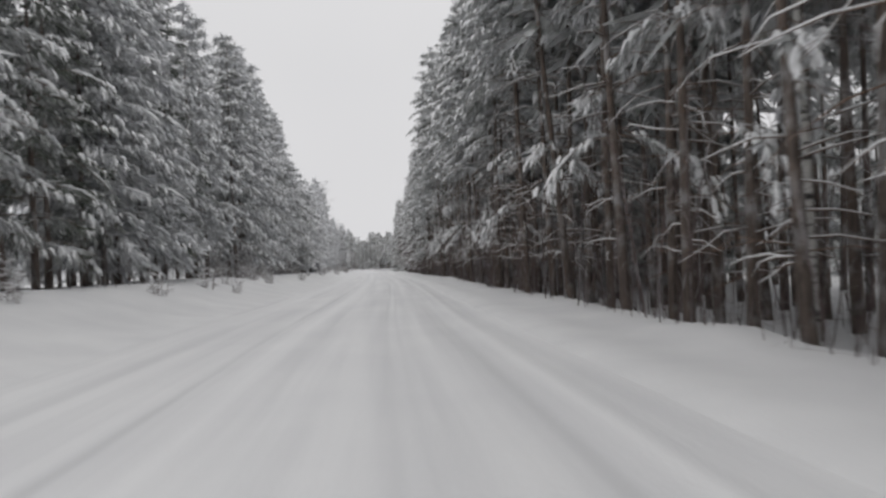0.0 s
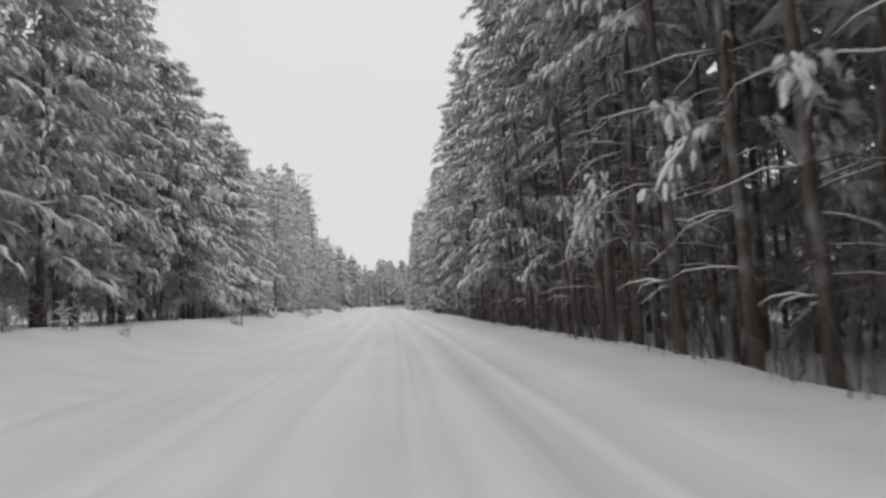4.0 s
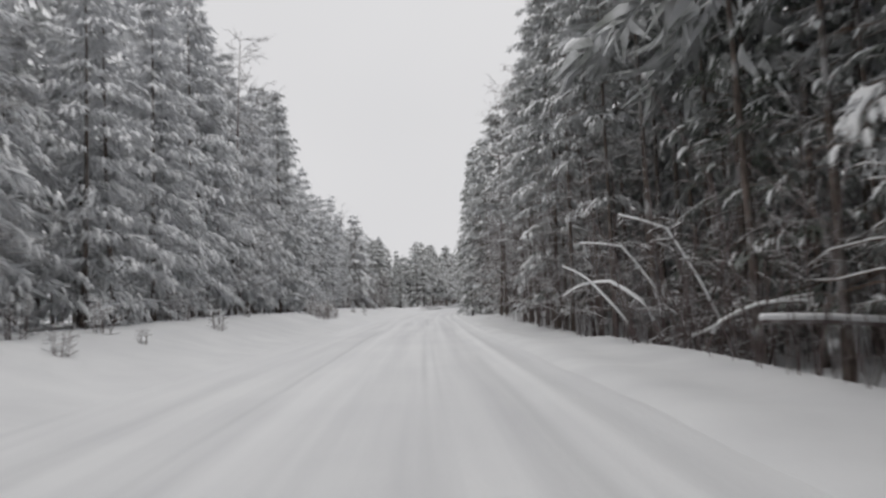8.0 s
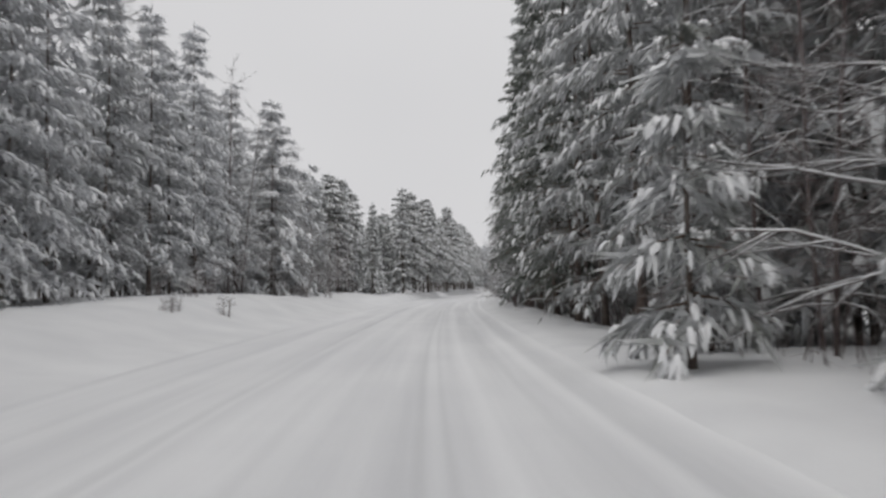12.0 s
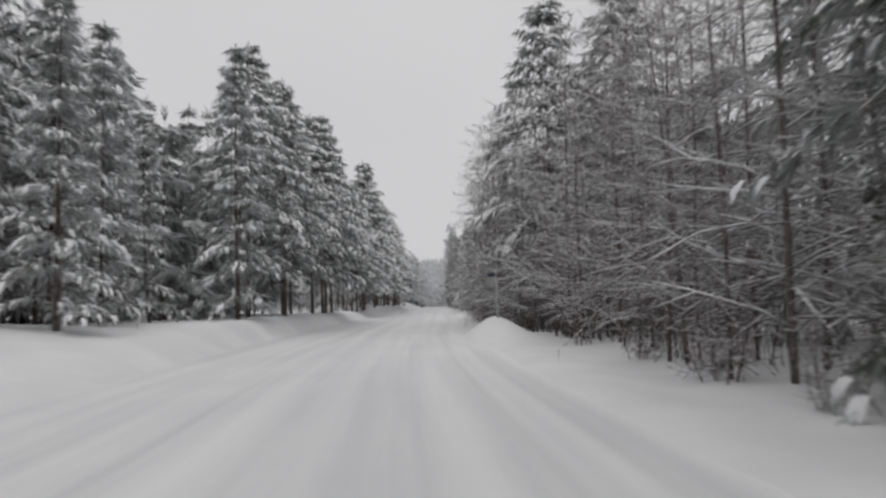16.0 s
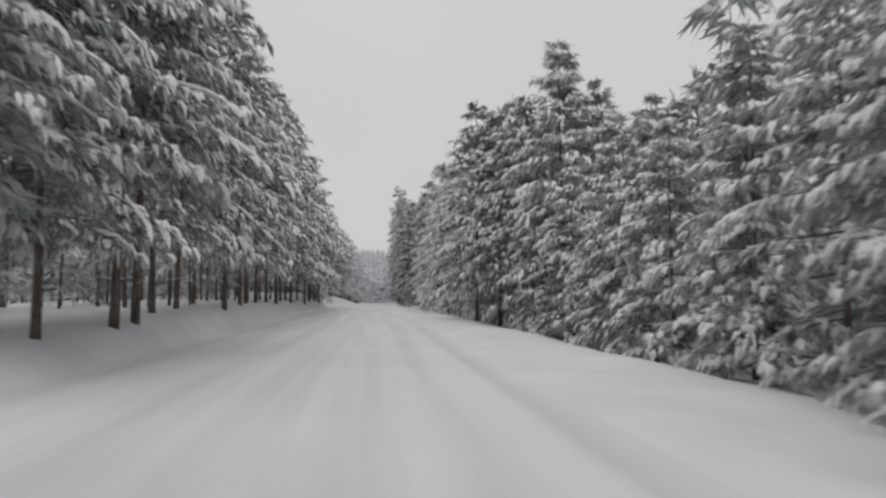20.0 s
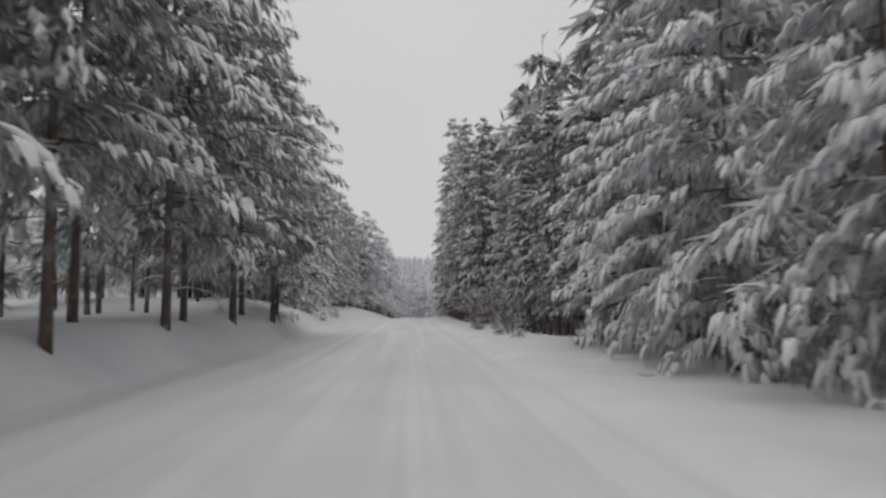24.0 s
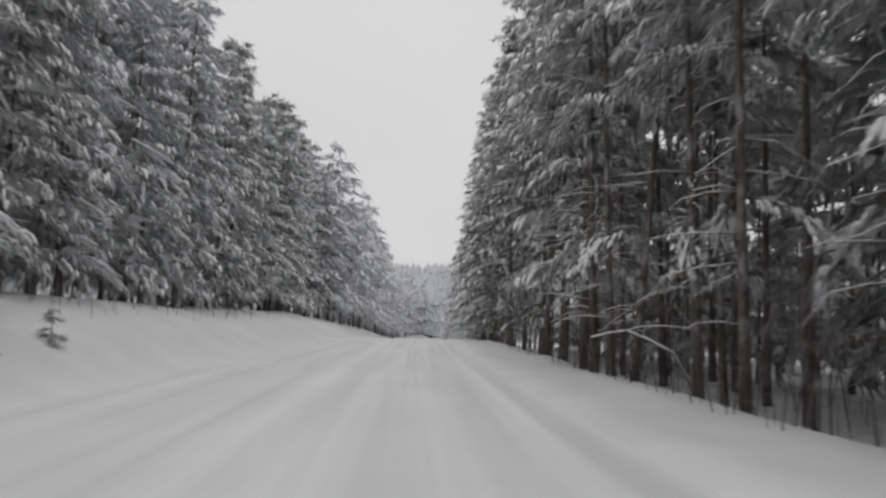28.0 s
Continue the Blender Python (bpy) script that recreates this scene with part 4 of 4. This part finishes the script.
for s, u, h in ((196, -14.6, 23), (199, -16.5, 24), (203, -16, 23), (206, -17.5, 24)):
    plant("mid", s, u, h)
plant("small", 343, 8.0, 2.0)
plant("small", 341, 8.6, 2.2)
plant("small", 406, 5.2, 1.4)
plant("small", 413, 5.1, 1.2)
plant("sapling", 410, 4.8, 0.9)
plant("young", 435, -8.3, 5)
plant("small", 203, -11, 2.8)
plant("small", 206, -12, 2.0)
plant("open", 286, 7.6, 18)
plant("open", 281, 9.6, 17)
plant("spruce", 282.0, -7.9, 13.3, which=1, wide=1.15)
plant("spruce", 294, -14.5, 13.8, which=0)
plant("spruce", 272.6, -10.0, 10.5, wide=1.1)
plant("spruce", 268.8, -9.6, 10, which=0, wide=1.15)
plant("spruce", 279.5, -11.0, 10, which=2)
plant("laden", 446.5, -9.3, 9)
plant("sapling", 450, -7.6, 0.9)
plant("laden", 243, -13.6, 16)
plant("young", 431, -9.0, 9)
plant("open", 355, 6.6, 14.2)
plant("hoar", 371, 6.6, 13)
plant("hoar", 368, 7.2, 12)
plant("young", 342.5, 10.5, 12.6)
for s, u, h in ((401.3, -6.9, 16.5), (406.0, -7.6, 15.5), (410.5, -7.0, 15), (415.0, -7.6, 14)):
    plant("open", s, u, h, wide=1.12)
plant("birch", 325, 12.0, 15)
plant("bare", 332, 13.0, 12)
stalks(311, 322, -11, -7.5, 6, "bush", 1.2, 2.4)


stalks(20, 110, -11.5, -8.5, 26, "shoot", 0.5, 1.3)
stalks(110, 255, -13, -8.5, 30, "shoot", 0.5, 1.5)
stalks(400, 450, -9, -7, 12, "shoot", 0.4, 0.9)
stalks(420, 450, -8.6, -7, 4, "sapling", 0.5, 1.1)
stalks(20, 250, -14, -11.5, 22, "bush", 1.5, 3.2)
stalks(183, 190, -10, -8.4, 7, "shoot", 1.1, 1.7)
stalks(240, 250, -12, -10.2, 6, "bush", 1.3, 1.9)
stalks(411, 424, 4.7, 5.8, 7, "bush", 2.0, 3.4)
stalks(140, 150, 7.2, 8.6, 4, "bush", 3.0, 5.0)
stalks(138, 150, 6.8, 9.0, 3, "bare", 6, 9)
stalks(106, 117, 5.2, 6.0, 3, "bare", 9, 12)
stalks(150, 166, 6.4, 7.4, 4, "bare", 8, 11)
stalks(280, 311, 4.5, 6.0, 14, "bush", 1.4, 3.2)
stalks(250, 271, 5.0, 6.6, 8, "bush", 1.4, 3.0)


def km_post(s, u):
    """A thin steel post with a small blue plate on its road side, standing in a ploughed mound."""
    post = new("road_sign_post")
    x, y = spot(s, u)
    post.matrix_basis = pose(x, y, ground_height(s, u) - 0.05, 0, -1.0, 0)
    pole, plate, rim, clamp = Shape(), bmesh.new(), bmesh.new(), Shape()
    tube(pole, [(0, 0, -0.4), (0, 0, 1.64), (0, 0, 1.66)], [0.034, 0.034, 0.024], 12)
    for bm, size, at in ((plate, (0.26, 0.012, 0.15), (-0.165, 0, 1.50)), (rim, (0.275, 0.008, 0.165), (-0.165, 0.009, 1.50))):
        bmesh.ops.create_cube(bm, size=1.0, matrix=Matrix.Translation(at) @ Matrix.Diagonal((*size, 1)))
        bmesh.ops.bevel(bm, geom=bm.edges[:], offset=0.003, segments=1, affect="EDGES")
    tube(clamp, [(0, 0, 1.46), (0, 0, 1.54)], [0.041, 0.041], 12)
    for name, shape, mat in (("pole", pole, POST_PAINT), ("clamp", clamp, SIGN_BACK)):
        new(name, shape.mesh(name, mat)).parent = post
    for name, bm, mat in (("sign_plate", plate, SIGN_BLUE), ("sign_rim", rim, SIGN_BACK)):
        me = bpy.data.meshes.new(name)
        bm.to_mesh(me)
        bm.free()
        me.materials.append(mat)
        new(name, me).parent = post
    cap = Shape()
    tube(cap, [(0, 0, 1.655), (0, 0, 1.68), (0.005, 0, 1.70)], [0.03, 0.032, 0.012], 8)
    new("snow_cap", cap.mesh("snow_cap", BOUGH_SNOW)).parent = post
    return tagged(post, "thin grey steel post with a small dark blue plate", "road sign")


km_post(274.9, 3.42)


def bent_stem(name, label, pts, r, snow_r, category="branch"):
    """A bent or fallen stem through road points (s, u, height over the snow), with snow along its top."""
    root = new(name)
    s, u, _ = pts[0]
    x, y = spot(s, u)
    z0 = ground_height(s, u)
    root.matrix_basis = pose(x, y, z0)
    path = []
    for a, b, h in pts:
        px, py = spot(a, b)
        path.append((px - x, py - y, h))
    path = np.array(path)
    fine = [path[0] - (0, 0, 0.15)]
    for i in range(len(path) - 1):
        for k in (0.5, 1.0):
            fine.append(path[i] + (path[i + 1] - path[i]) * k + np.array((0, 0, 0.03 * (k == 0.5))))
    n = len(fine)
    rad = [r * (1 - 0.65 * i / n) for i in range(n)]
    wood, snow = Shape(), Shape()
    tube(wood, fine, rad, 6)
    tube(snow, [p + np.array((0, 0, a * 0.8 + 0.008)) for p, a in zip(fine[1:], rad[1:])], [snow_r * (1 - 0.5 * i / n) for i in range(n - 1)], 5)
    new("stem", wood.mesh("stem", TWIG)).parent = root
    new("snow_load", snow.mesh("snow_load", BOUGH_SNOW)).parent = root
    return tagged(root, label, category)


BENT = "bent bare stem arching over the verge under snow"
bent_stem("bent_stem", BENT, [(144, 6.6, 0), (144.4, 6.1, 1.2), (145, 5.4, 1.8), (145.6, 4.7, 1.75), (146, 4.2, 1.45)], 0.05, 0.07)
bent_stem("bent_stem", BENT, [(145, 6.2, 0), (145, 5.5, 1.0), (145.4, 4.8, 1.9), (145.8, 4.2, 2.3)], 0.035, 0.05)
bent_stem("bent_stem", BENT, [(141, 6.5, 0), (141, 6.9, 0.6), (140.5, 7.6, 1.0), (140, 8.6, 1.05)], 0.04, 0.06)
bent_stem("bent_stem", BENT, [(144, 6.9, 0.1), (143, 7.4, 0.5), (142, 8.2, 1.1), (141, 9.2, 1.35)], 0.04, 0.06)
bent_stem("bent_stem", BENT, [(146, 7.4, 0), (146, 7.0, 2.0), (146.5, 6.2, 3.3), (147, 5.0, 3.5)], 0.045, 0.06)
bent_stem("bent_stem", BENT, [(143, 8.2, 0), (143.5, 7.5, 2.2), (144, 6.8, 3.8), (144.5, 5.6, 4.3)], 0.05, 0.06)
bent_stem("bent_stem", BENT, [(447, 7.4, 0), (447, 7.2, 2.0), (446.5, 7.5, 4.2), (446, 7.3, 6.5)], 0.06, 0.01)
bent_stem("bent_stem", BENT, [(452, 7.4, 0), (452, 6.6, 1.4), (452.5, 5.6, 1.9), (453, 4.8, 1.7)], 0.04, 0.04)
bent_stem("fallen_trunk", "broken pale trunk leaning out of the forest with snow on top", [(139, 15, 0.2), (138, 11, 0.8), (137.2, 8.4, 1.25), (136.4, 5.75, 1.45)], 0.12, 0.11, "log")

# patterns that found no place are taken away
for ob in PATTERNS:
    if not used[id(ob)]:
        for c in list(ob.children):
            bpy.data.objects.remove(c)
        bpy.data.objects.remove(ob)
